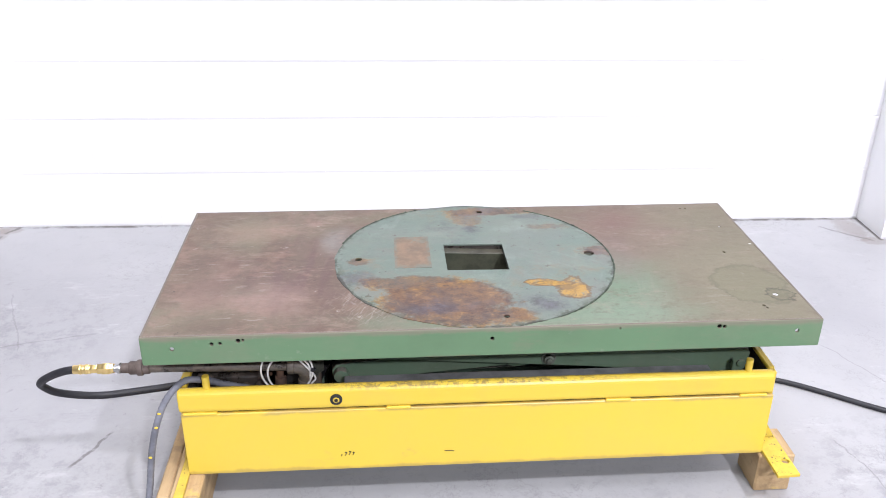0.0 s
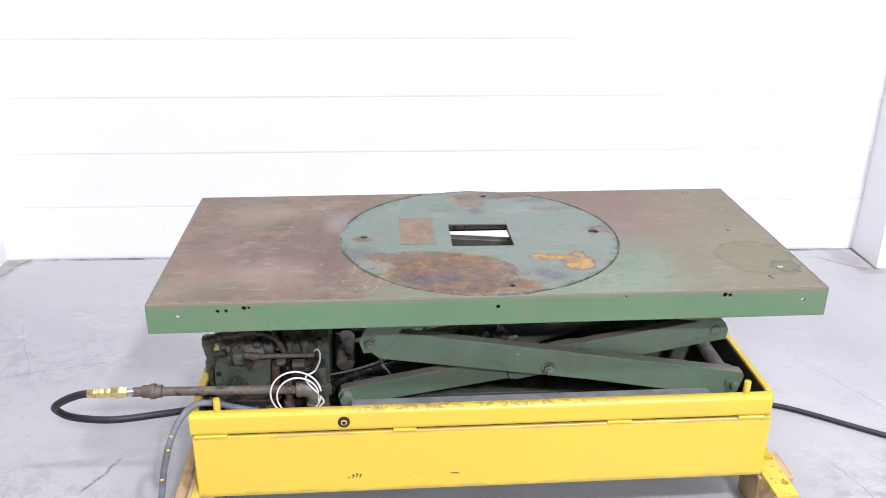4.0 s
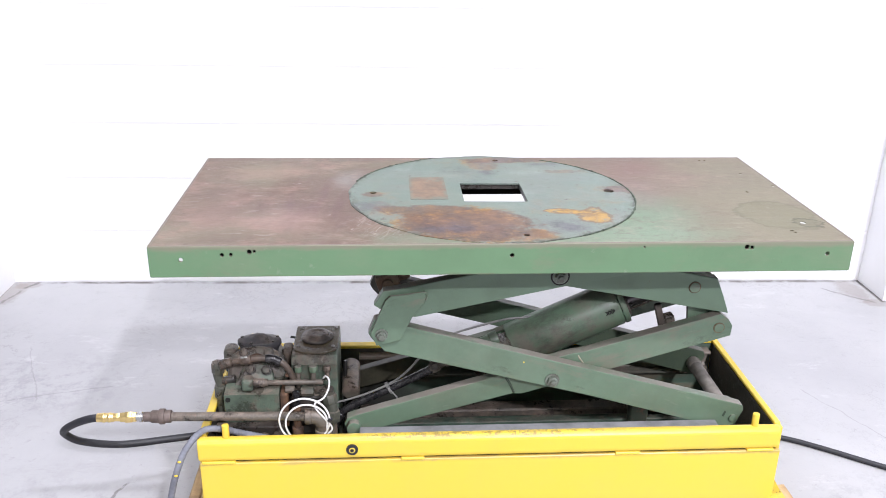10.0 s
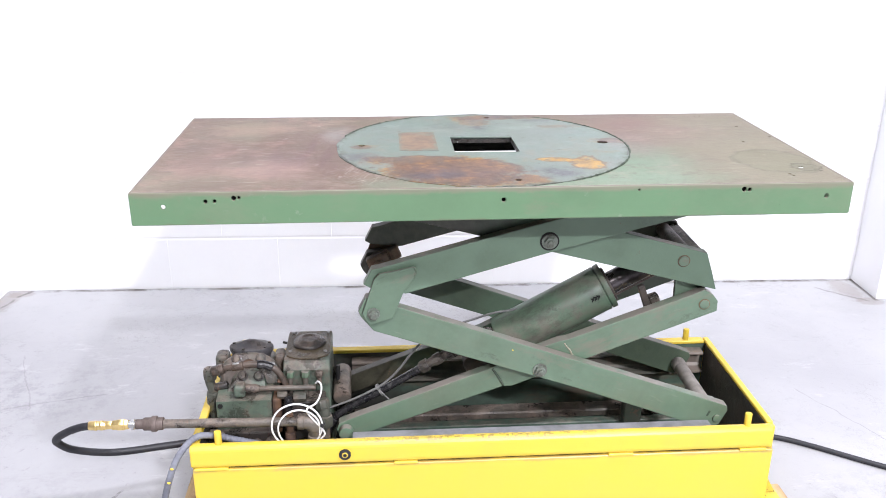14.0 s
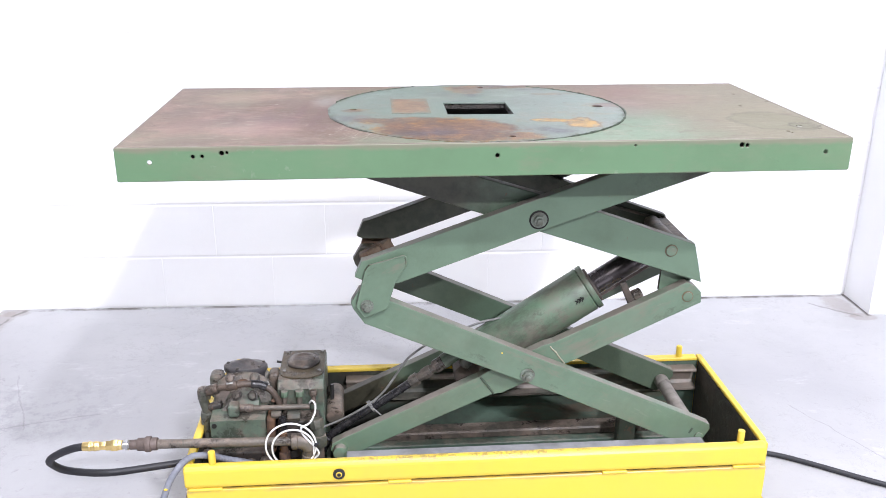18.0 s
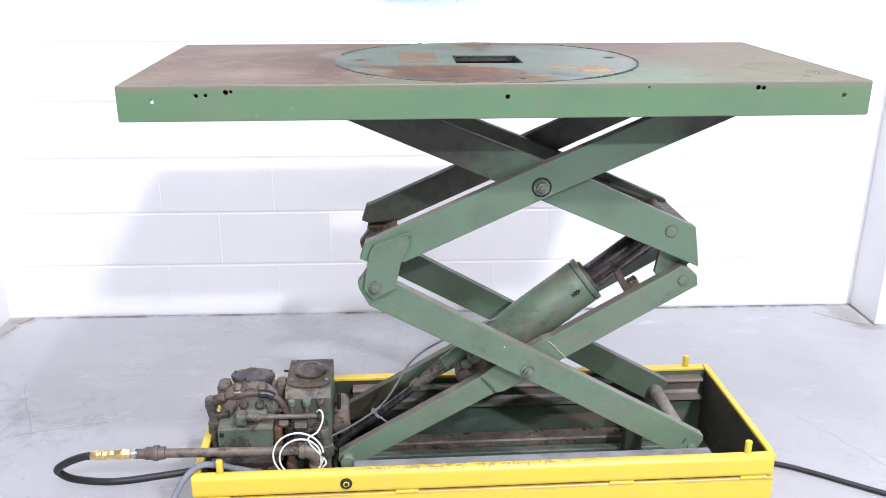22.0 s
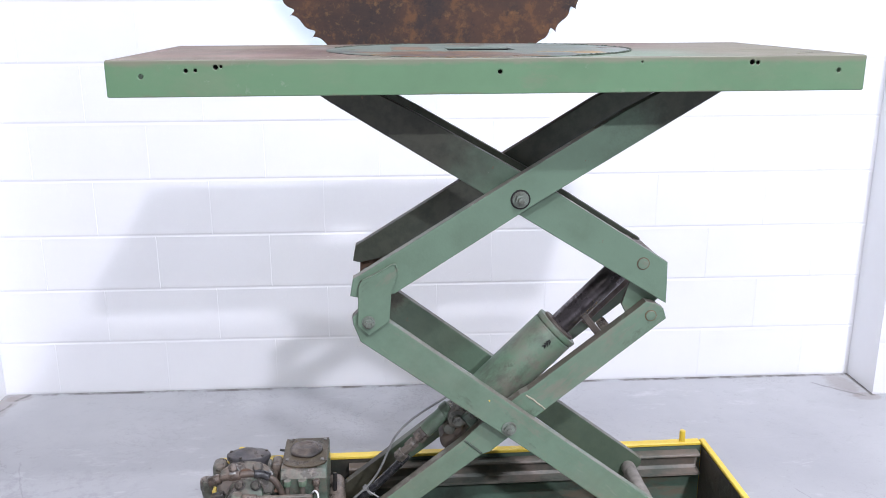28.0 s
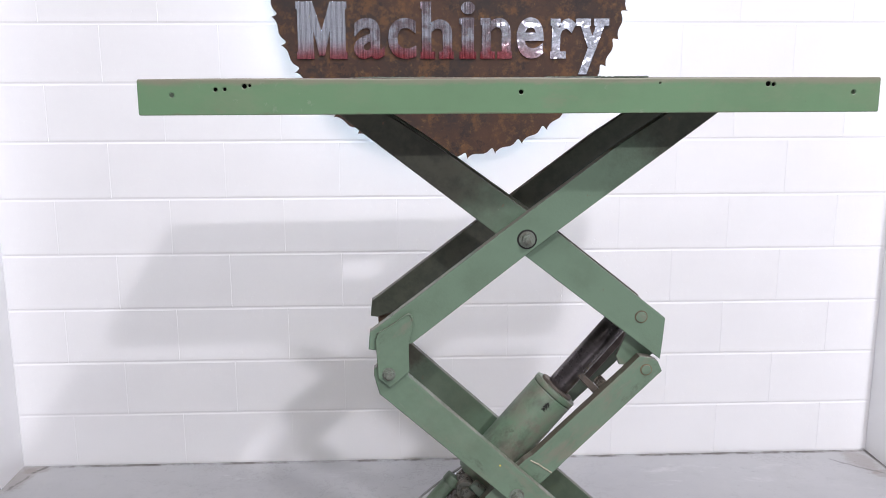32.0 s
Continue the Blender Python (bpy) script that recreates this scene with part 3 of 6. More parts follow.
    for x in (BAY_R,):
        near = n.math("ABSOLUTE", n.math("ADD", n.math("SUBTRACT", n.axis("X"), x), n.mul(n.math("SUBTRACT", n.noise(14, 5, 0.7), 0.5), 0.012)))
        foot = n.mul(n.ramp(near, 0.013, 0.005), n.ramp(n.axis("Y"), 1.3, 1.32), n.ramp(n.noise(9, 5, 0.7), 0.25, 0.45))
        col = n.mix(n.mul(foot, 0.85), col, (0.075, 0.065, 0.055))
    return n.done(col, n.math("ADD", n.mul(n.noise(6, 5), 0.25), 0.3), n.noise(45, 6, 0.7), 0.0015, 0.25)


def make_wall(name, tone):
    n = Nodes(name, 0.5)
    col = n.mix(n.ramp(n.noise(2.2, 4), 0.35, 0.7), tone, tuple(v * 0.965 for v in tone))
    col = n.mix(n.mul(n.random(), 0.2), col, tuple(v * 0.98 for v in tone))
    col = n.mix(n.mul(n.ramp(n.noise(21, 6, 0.75), 0.7, 0.78), 0.15), col, (0.62, 0.61, 0.6))
    pores = n.ramp(n.noise(120, 4, 0.7), 0.6, 0.72)
    return n.done(col, None, n.math("SUBTRACT", n.mul(n.noise(25, 4), 0.6), n.mul(pores, 0.6)), 0.0016, 0.4)


def make_tabletop():
    """Worn table sheet: mauve-brown rubbed paint, green left round the disc and along the front."""
    n = Nodes("rubbed_green_brown_table_sheet", 0.42, 0.0, 0.22)
    streak = n.noise(3.2, 9, 0.72, (1.1, 2.6, 1))
    cloud = n.noise(6.0, 9, 0.7, shift=4.0)
    brown = n.mix(n.ramp(streak, 0.3, 0.72), (0.112, 0.079, 0.062), (0.178, 0.138, 0.105))
    brown = n.mix(n.mul(n.ramp(n.noise(2.6, 6, 0.65, (1.2, 2, 1), 4.0), 0.42, 0.66), 0.65), brown, (0.155, 0.152, 0.105))
    brown = n.mix(n.mul(n.ramp(cloud, 0.48, 0.7), 0.5), brown, (0.24, 0.165, 0.14))
    brown = n.mix(n.mul(n.spot(-0.27, 0.22, 0.13, 0.16, 1.3, 6, 0.8), 0.6), brown, (0.118, 0.076, 0.068))
    brown = n.mix(n.mul(n.spot(0.48, 0.36, 0.13, 0.13, 1.2, 5, 0.8), 0.5), brown, (0.17, 0.11, 0.095))
    brown = n.mix(n.mul(n.spot(0.68, 0.12, 0.2, 0.28, 1.0, 4, 0.8), 0.7), brown, (0.165, 0.155, 0.11))
    pale = n.mix(n.ramp(cloud, 0.4, 0.65), (0.13, 0.195, 0.133), (0.158, 0.215, 0.155))
    col = n.mix(n.mul(n.spot(0.36, 0.1, 0.125, 0.15, 1.0, 5, 0.8), 0.85), brown, pale)
    col = n.mix(n.mul(n.spot(0.2, -0.01, 0.3, 0.05, 0.8, 6, 0.6), 0.8), col, pale)
    col = n.mix(n.mul(n.spot(-0.205, 0.36, 0.035, 0.06, 1.2, 12, 0.7), 0.35), col, (0.3, 0.33, 0.31))
    scr = n.mul(n.ramp(n.noise(34, 5, 0.7, (0.5, 2.6, 1), 2.0), 0.58, 0.64), n.ramp(n.noise(2.4, 3, shift=6.0), 0.5, 0.65))
    col = n.mix(n.mul(scr, 0.3), col, (0.38, 0.36, 0.32))
    front = n.mul(n.ramp(n.axis("Y"), -0.033, -0.044), n.ramp(n.noise(14, 6, 0.7), 0.35, 0.6))
    col = n.mix(n.mul(front, 0.35), col, (0.36, 0.31, 0.26))
    patch = n.spot(-0.15, 0.05, 0.065, 0.06, 0.9, 9, 0.6)
    for k, angle in enumerate((48, 57, 66, 76, 130)):
        col = n.mix(n.mul(n.scratch(angle, 210, 0.6, 0.67, 3.0 + k, 9.0), patch, 0.3), col, (0.4, 0.38, 0.34))
    for k, (angle, tone, amount) in enumerate(((4, (0.26, 0.215, 0.18), 0.2), (-8, (0.1, 0.07, 0.06), 0.25), (80, (0.26, 0.22, 0.19), 0.12), (62, (0.1, 0.075, 0.07), 0.16), (150, (0.3, 0.27, 0.24), 0.12))):
        where = n.ramp(n.noise(3.0, 3, 0.5, shift=11.0 + 3 * k), 0.48, 0.62)
        col = n.mix(n.mul(n.scratch(angle, 70, 0.58, 0.68, 9.0 + 2 * k, 10.0), where, amount), col, tone)
    col = n.mix(n.mul(n.scratch(84, 22, 0.45, 0.65, 21.0, 5.0), n.spot(-0.27, 0.22, 0.13, 0.2, 1.0, 6, 0.6), 0.5), col, (0.115, 0.072, 0.072))
    blotch = n.ramp(n.noise(4.2, 8, 0.72, (1.3, 1, 1), 41.0), 0.5, 0.66)
    col = n.mix(n.mul(blotch, n.ramp(n.axis("X"), 0.12, -0.2), 0.5), col, (0.118, 0.072, 0.056))
    rubbed = n.ramp(n.noise(9.0, 8, 0.75, (0.7, 1.6, 1), 47.0), 0.54, 0.66)
    col = n.mix(n.mul(rubbed, 0.5), col, (0.27, 0.205, 0.17))
    pinkish = n.ramp(n.noise(6.5, 8, 0.75, (1, 1.2, 1), 53.0), 0.52, 0.64)
    col = n.mix(n.mul(pinkish, n.ramp(n.axis("X"), 0.1, -0.15), 0.45), col, (0.25, 0.165, 0.135))
    mottle = n.ramp(n.noise(15, 9, 0.78, (1, 1.3, 1), 59.0), 0.52, 0.64)
    col = n.mix(n.mul(mottle, 0.4), col, (0.105, 0.075, 0.06))
    nicks = n.mul(n.ramp(n.noise(26, 4, 0.6, (1, 1.4, 1), 61.0), 0.69, 0.72), n.ramp(n.noise(2.2, 2, shift=66.0), 0.45, 0.55))
    col = n.mix(n.mul(nicks, 0.45), col, (0.42, 0.39, 0.35))
    for x, y, ax, ay, tone, k in ((-0.4, 0.42, 0.07, 0.05, (0.25, 0.18, 0.14), 0.5), (-0.47, 0.12, 0.05, 0.08, (0.18, 0.12, 0.104), 0.5), (-0.33, 0.08, 0.07, 0.06, (0.25, 0.175, 0.15), 0.5), (0.5, 0.45, 0.08, 0.04, (0.16, 0.1, 0.085), 0.5), (0.42, 0.25, 0.05, 0.1, (0.17, 0.13, 0.12), 0.4)):
        col = n.mix(n.mul(n.spot(x, y, ax, ay, 1.8, 7, 0.7), k), col, tone)
    olive = n.mul(n.ramp(n.math("ADD", n.axis("X"), n.mul(n.noise(3.0, 4, shift=71.0), 0.3)), 0.6, 0.78), n.ramp(n.noise(5, 7, 0.7, (1, 1.5, 1), 74.0), 0.3, 0.6))
    col = n.mix(n.mul(olive, 0.6), col, n.mix(n.ramp(streak, 0.35, 0.65), (0.162, 0.152, 0.1), (0.2, 0.182, 0.13)))
    ring = n.away(0.676, 0.108, 0.08, 0.085, 1.0, 9)
    col = n.mix(n.mul(n.ramp(ring, 1.05, 0.95), 0.55), col, (0.142, 0.138, 0.088))
    edge = n.mul(n.ramp(ring, 0.86, 1.0), n.ramp(ring, 1.08, 1.0))
    col = n.mix(n.mul(edge, 0.5), col, (0.1, 0.095, 0.065))
    drop = n.away(0.725, 0.056, 0.028, 0.024, 2.4, 22)
    col = n.mix(n.mul(n.ramp(drop, 1.05, 0.9), 0.5), col, (0.115, 0.11, 0.075))
    col = n.mix(n.mul(n.ramp(drop, 0.8, 0.96), n.ramp(drop, 1.14, 1.02), 0.75), col, (0.055, 0.052, 0.036))
    grain = n.noise(75, 8, 0.8, (1, 1.6, 1), 3.0)
    col = n.mix(n.mul(n.ramp(grain, 0.5, 0.68), 0.35), col, (0.1, 0.08, 0.065))
    col = n.mix(n.mul(n.ramp(grain, 0.46, 0.32), 0.2), col, (0.28, 0.235, 0.19))
    pits = n.ramp(n.noise(36, 5, 0.7, shift=8.0), 0.69, 0.735)
    col = n.mix(n.mul(pits, 0.8), col, (0.07, 0.055, 0.045))
    return n.done(col, n.math("ADD", n.mul(streak, 0.35), 0.36), n.noise(70, 6, 0.7), 0.0015, 0.5)


def make_disc():
    """Turntable plate: pale teal paint with rust blooms."""
    n = Nodes("teal_paint_with_rust", 0.42, 0.0, 0.28)
    cloud = n.noise(7, 9, 0.7)
    col = n.mix(n.ramp(cloud, 0.35, 0.7), (0.122, 0.165, 0.139), (0.158, 0.19, 0.156))
    col = n.mix(n.mul(n.ramp(n.noise(3.5, 6, 0.65, (1, 3, 1), 5.0), 0.5, 0.75), 0.5), col, (0.215, 0.235, 0.2))
    col = n.mix(n.mul(n.ramp(n.noise(24, 9, 0.8, shift=6.0), 0.52, 0.7), 0.6), col, (0.11, 0.125, 0.115))
    for k, angle in enumerate((10, 70, 140)):
        col = n.mix(n.mul(n.scratch(angle, 60, 0.6, 0.68, 31.0 + k, 9.0), n.ramp(n.noise(4, 3, shift=20.0 + k), 0.45, 0.6), 0.15), col, (0.26, 0.28, 0.26))
    col = n.mix(n.mul(n.ramp(n.noise(11, 8, 0.75, shift=15.0), 0.52, 0.66), 0.6), col, (0.165, 0.16, 0.135))
    col = n.mix(n.mul(n.ramp(n.noise(5, 9, 0.75, (1, 1.5, 1), 45.0), 0.45, 0.62), 0.55), col, (0.15, 0.165, 0.15))
    col = n.mix(n.mul(n.ramp(n.noise(8, 9, 0.75, shift=51.0), 0.54, 0.66), 0.5), col, (0.2, 0.248, 0.213))
    flecks = n.ramp(n.noise(48, 6, 0.72, shift=57.0), 0.61, 0.66)
    col = n.mix(n.mul(flecks, 0.75), col, (0.085, 0.07, 0.058))
    tea = n.mul(n.ramp(n.noise(6, 8, 0.75, shift=63.0), 0.53, 0.66), n.ramp(n.noise(40, 6, 0.7, shift=67.0), 0.4, 0.6))
    col = n.mix(n.mul(tea, 0.6), col, (0.2, 0.145, 0.085))
    ink = n.mul(n.ramp(n.noise(7, 8, 0.75, shift=71.0), 0.56, 0.68), n.ramp(n.noise(50, 6, 0.7, shift=73.0), 0.42, 0.58))
    col = n.mix(n.mul(ink, 0.6), col, (0.09, 0.09, 0.1))
    speck = n.noise(46, 9, 0.8, shift=1.5)
    rust = n.mix(n.ramp(n.noise(14, 9, 0.8), 0.4, 0.6), (0.15, 0.085, 0.046), (0.1, 0.07, 0.06))
    rust = n.mix(n.mul(n.ramp(speck, 0.5, 0.6), 0.65), rust, (0.065, 0.042, 0.035))
    rust = n.mix(n.mul(n.ramp(speck, 0.45, 0.36), 0.6), rust, (0.31, 0.19, 0.085))
    rust = n.mix(n.mul(n.ramp(n.noise(17, 9, 0.8, (1, 1.6, 1), 81.0), 0.53, 0.6), 0.8), rust, (0.055, 0.036, 0.034))
    rust = n.mix(n.mul(n.ramp(n.noise(19, 9, 0.8, (1, 2, 1), 87.0), 0.54, 0.64), 0.5), rust, (0.31, 0.165, 0.055))
    rust = n.mix(n.mul(n.ramp(n.noise(9, 5, 0.6, shift=13.0), 0.52, 0.66), 0.5), rust, (0.12, 0.1, 0.115))
    fringe = n.ramp(n.noise(10, 7, 0.75, shift=27.0), 0.48, 0.62)
    gold = n.mix(n.ramp(speck, 0.4, 0.6), (0.32, 0.18, 0.045), (0.18, 0.1, 0.035))
    for x, y, ax, ay, rag, k in ((0.035, 0.075, 0.135, 0.075, 1.5, 0.95), (-0.05, 0.145, 0.12, 0.032, 1.9, 0.8), (0.06, 0.0, 0.14, 0.045, 1.4, 0.9), (-0.05, 0.055, 0.07, 0.06, 1.5, 0.9),
                                 (0.16, 0.515, 0.12, 0.025, 1.8, 0.85), (0.1, 0.475, 0.04, 0.05, 1.8, 0.5), (-0.155, 0.25, 0.026, 0.02, 1.6, 0.8), (0.383, 0.282, 0.04, 0.024, 1.8, 0.85), (0.3, 0.42, 0.05, 0.018, 1.9, 0.5)):
        d = n.away(x, y, ax, ay, rag, 13)
        col = n.mix(n.mul(n.ramp(d, 1.2, 0.95), k * 0.9, fringe), col, gold)
        col = n.mix(n.mul(n.ramp(d, 1.05, 0.72), k), col, rust)
    ringed = n.away(0.085, 0.075, 0.075, 0.062, 0.9, 14)
    col = n.mix(n.mul(n.ramp(ringed, 1.0, 0.9), 0.25), col, n.mix(n.ramp(speck, 0.4, 0.6), (0.2, 0.13, 0.085), (0.13, 0.09, 0.07)))
    col = n.mix(n.mul(n.ramp(ringed, 0.84, 0.94), n.ramp(ringed, 1.06, 0.97), 0.4), col, (0.085, 0.055, 0.045))
    bright = n.mix(n.ramp(n.noise(30, 8, 0.75), 0.42, 0.6), (0.36, 0.21, 0.045), (0.2, 0.125, 0.05))
    for x, y, ax, ay in ((0.235, 0.133, 0.035, 0.014), (0.297, 0.105, 0.031, 0.042), (0.262, 0.128, 0.04, 0.01)):
        d = n.away(x, y, ax, ay, 1.6, 18)
        col = n.mix(n.mul(n.ramp(d, 1.2, 0.8), n.ramp(n.noise(26, 7, 0.75, shift=33.0), 0.34, 0.5), 0.95), col, bright)
        col = n.mix(n.mul(n.ramp(d, 0.86, 1.0), n.ramp(d, 1.22, 1.08), 0.75), col, (0.12, 0.07, 0.035))
    for x, y, ax, ay, k in ((0.22, 0.045, 0.05, 0.032, 0.75), (-0.01, 0.035, 0.055, 0.025, 0.8), (-0.165, 0.17, 0.04, 0.035, 0.6), (0.11, 0.41, 0.018, 0.02, 0.7), (0.25, 0.48, 0.04, 0.014, 0.5), (0.035, 0.43, 0.035, 0.03, 0.4)):
        col = n.mix(n.mul(n.spot(x, y, ax, ay, 1.7, 16, 0.5), n.ramp(n.noise(20, 8, 0.78, shift=37.0), 0.38, 0.56), k), col, n.mix(n.ramp(speck, 0.4, 0.6), (0.095, 0.09, 0.11), (0.06, 0.054, 0.062)))
    out = n.away(0.1006, 0.2545, 0.31, 0.2995, 0.06, 22)
    rim = n.mul(n.ramp(out, 0.93, 0.985), n.ramp(n.noise(34, 8, 0.8), 0.47, 0.57))
    col = n.mix(n.mul(rim, 0.6), col, (0.06, 0.065, 0.042))
    col = n.mix(n.mul(n.ramp(out, 0.978, 0.99), n.ramp(n.noise(12, 5, 0.7, shift=41.0), 0.44, 0.58), 0.8), col, (0.035, 0.036, 0.028))
    pits = n.ramp(n.noise(40, 5, 0.7, shift=4.0), 0.68, 0.725)
    col = n.mix(n.mul(pits, 0.85), col, (0.06, 0.045, 0.035))
    return n.done(col, n.math("ADD", n.mul(cloud, 0.35), 0.25), n.math("ADD", n.mul(speck, 0.6), n.mul(cloud, 0.6)), 0.002, 0.5)


def make_primer():
    """Brown primer rubbed through to the teal paint in blotches and along its edges."""
    n = Nodes("brown_primer_patch", 0.5, 0.0, 0.3)
    col = n.mix(n.ramp(n.noise(22, 8, 0.75), 0.38, 0.62), (0.215, 0.15, 0.1), (0.15, 0.11, 0.08))
    edge = n.ramp(n.math("MAXIMUM", n.away(-0.037, 0.293, 0.041, 9.0, 0.35, 30), n.away(-0.037, 0.293, 9.0, 0.08, 0.35, 30)), 0.72, 0.98)
    worn = n.math("MAXIMUM", n.mul(edge, n.ramp(n.noise(30, 7, 0.75, shift=4.0), 0.36, 0.56)), n.ramp(n.noise(17, 8, 0.75, shift=9.0), 0.55, 0.66))
    col = n.mix(n.mul(worn, 0.8), col, n.mix(n.noise(12, 5), (0.125, 0.155, 0.13), (0.16, 0.175, 0.145)))
    return n.done(col, None, n.noise(60, 6, 0.7), 0.0012, 0.4)


def make_sign_rust():
    n = Nodes("brown_rusted_plate", 0.65, 0.1)
    col = n.mix(n.ramp(n.noise(4, 7, 0.7), 0.35, 0.65), (0.068, 0.031, 0.017), (0.034, 0.019, 0.014))
    col = n.mix(n.mul(n.ramp(n.noise(15, 9, 0.78, shift=3.0), 0.5, 0.62), 0.75), col, (0.135, 0.06, 0.02))
    col = n.mix(n.mul(n.ramp(n.noise(34, 8, 0.78, shift=13.0), 0.55, 0.66), 0.6), col, (0.19, 0.1, 0.035))
    col = n.mix(n.mul(n.ramp(n.noise(7, 7, 0.74, shift=8.0), 0.52, 0.64), 0.8), col, (0.022, 0.016, 0.015))
    col = n.mix(n.mul(n.ramp(n.noise(11, 9, 0.8, shift=31.0), 0.56, 0.62), 0.7), col, (0.016, 0.012, 0.011))
    return n.done(col, None, n.noise(80, 6, 0.75), 0.001, 0.4)


def make_letter_metal():
    """Rippled steel, reddened below, browner in the middle of the word and hammered at its end."""
    n = Nodes("polished_steel_fading_to_red", 0.24, 0.75)
    x, z = n.axis("X"), n.axis("Z")
    fade = n.mul(n.ramp(n.math("ADD", z, n.mul(n.noise(25, 4), 0.03)), 1.59, 1.52), n.ramp(x, 0.5, 0.2))
    col = n.mix(n.mul(n.ramp(n.noise(22, 6, 0.7), 0.36, 0.58), n.ramp(x, -0.33, -0.24), n.ramp(x, 0.42, 0.2), 0.75), (0.76, 0.8, 0.9), (0.27, 0.16, 0.17))
    col = n.mix(n.mul(fade, 0.85), col, (0.5, 0.05, 0.06))
    ridge = n.math("SINE", n.mul(x, 2 * math.pi / 0.0175))
    dents = n.mul(n.noise(30, 1, 0.4), n.math("ADD", n.mul(n.ramp(x, 0.05, 0.4), 2.2), 0.7))
    return n.done(col, None, n.math("ADD", n.mul(ridge, 0.6, n.ramp(x, 0.35, 0.05)), dents), 0.004, 0.9)


def make_glow(name, colour, strength):
    n = Nodes(name, 0.5)
    n.put(n.b.inputs["Emission Color"], colour)
    n.b.inputs["Emission Strength"].default_value = strength
    return n.done(colour)


floor_mat = make_floor()
white_wall = make_wall("white_painted_block", (0.85, 0.85, 0.86))
mortar = make_wall("white_painted_joint", (0.83, 0.83, 0.84))
tabletop, disc_mat, sign_rust, letter_metal = make_tabletop(), make_disc(), make_sign_rust(), make_letter_metal()
primer = make_primer()
hall_shell_dark = make_wall("dark_grey_hall_shell", (0.12, 0.12, 0.125))
led = make_glow("cool_white_led_strip", (0.66, 0.84, 1.0), 42.0)

# ---- the hall ----
ob = part("floor", boxes((-9, 9, -12, 1.9, -0.2, 0.0)), floor_mat, None)
tagged(ob, "light grey painted concrete floor, scuffed and cracked", "floor", kind="structure")
# unseen ceiling and hall walls, added and kept dark to hold back bounced light
ob = part("ceiling", boxes((-9, 9, -12, 1.9, 5.6, 5.7)), hall_shell_dark, None)
tagged(ob, "unseen dark grey hall ceiling", "ceiling", kind="structure")
for name, spec, label in (("wall_behind", (-9, 9, -12.2, -12, 0, 5.6), "unseen dark grey hall wall"),
                          ("wall_left", (-9.2, -9, -12, 1.9, 0, 5.6), "unseen dark grey hall side wall"),
                          ("wall_right", (9, 9.2, -12, 1.9, 0, 5.6), "unseen dark grey hall side wall")):
    tagged(part(name, boxes(spec), hall_shell_dark, None), label, "wall", kind="structure")

wall = part("wall_back", boxes((BAY_L - 0.02, BAY_R + 0.02, WALL_Y + 0.0015, WALL_Y + 0.2, 0, 5.6)), mortar, None)
tagged(wall, "white painted concrete block wall with fine joints", "wall", kind="structure")
pier_l = part("pier_west", boxes((-9, BAY_L - 0.003, PIER_Y + 0.0015, 1.9, 0, 5.6)), mortar, None)
tagged(pier_l, "white painted block pier beside the recessed wall", "wall", kind="structure")
pier_r = part("pier_east", boxes((BAY_R + 0.003, 9, PIER_Y + 0.0015, 1.9, 0, 5.6)), mortar, None)
tagged(pier_r, "white painted block pier beside the recessed wall", "wall", kind="structure")


# ---- the scissor lift table ----
TURN = 1.26
BASE = pose(0, 0, 0, 0, 0, TURN)
lift = thing("lift_table", "worn green double scissor lift table in a yellow steel base", "lift table", BASE)


def rounded(x0, x1, y0, y1, r, n=4):
    out = []
    for cx, cy, a in ((x1 - r, y1 - r, 0), (x0 + r, y1 - r, 90), (x0 + r, y0 + r, 180), (x1 - r, y0 + r, 270)):
        out += [(cx + r * math.cos(radians(a + 90 * k / n)), cy + r * math.sin(radians(a + 90 * k / n))) for k in range(n + 1)]
    return out


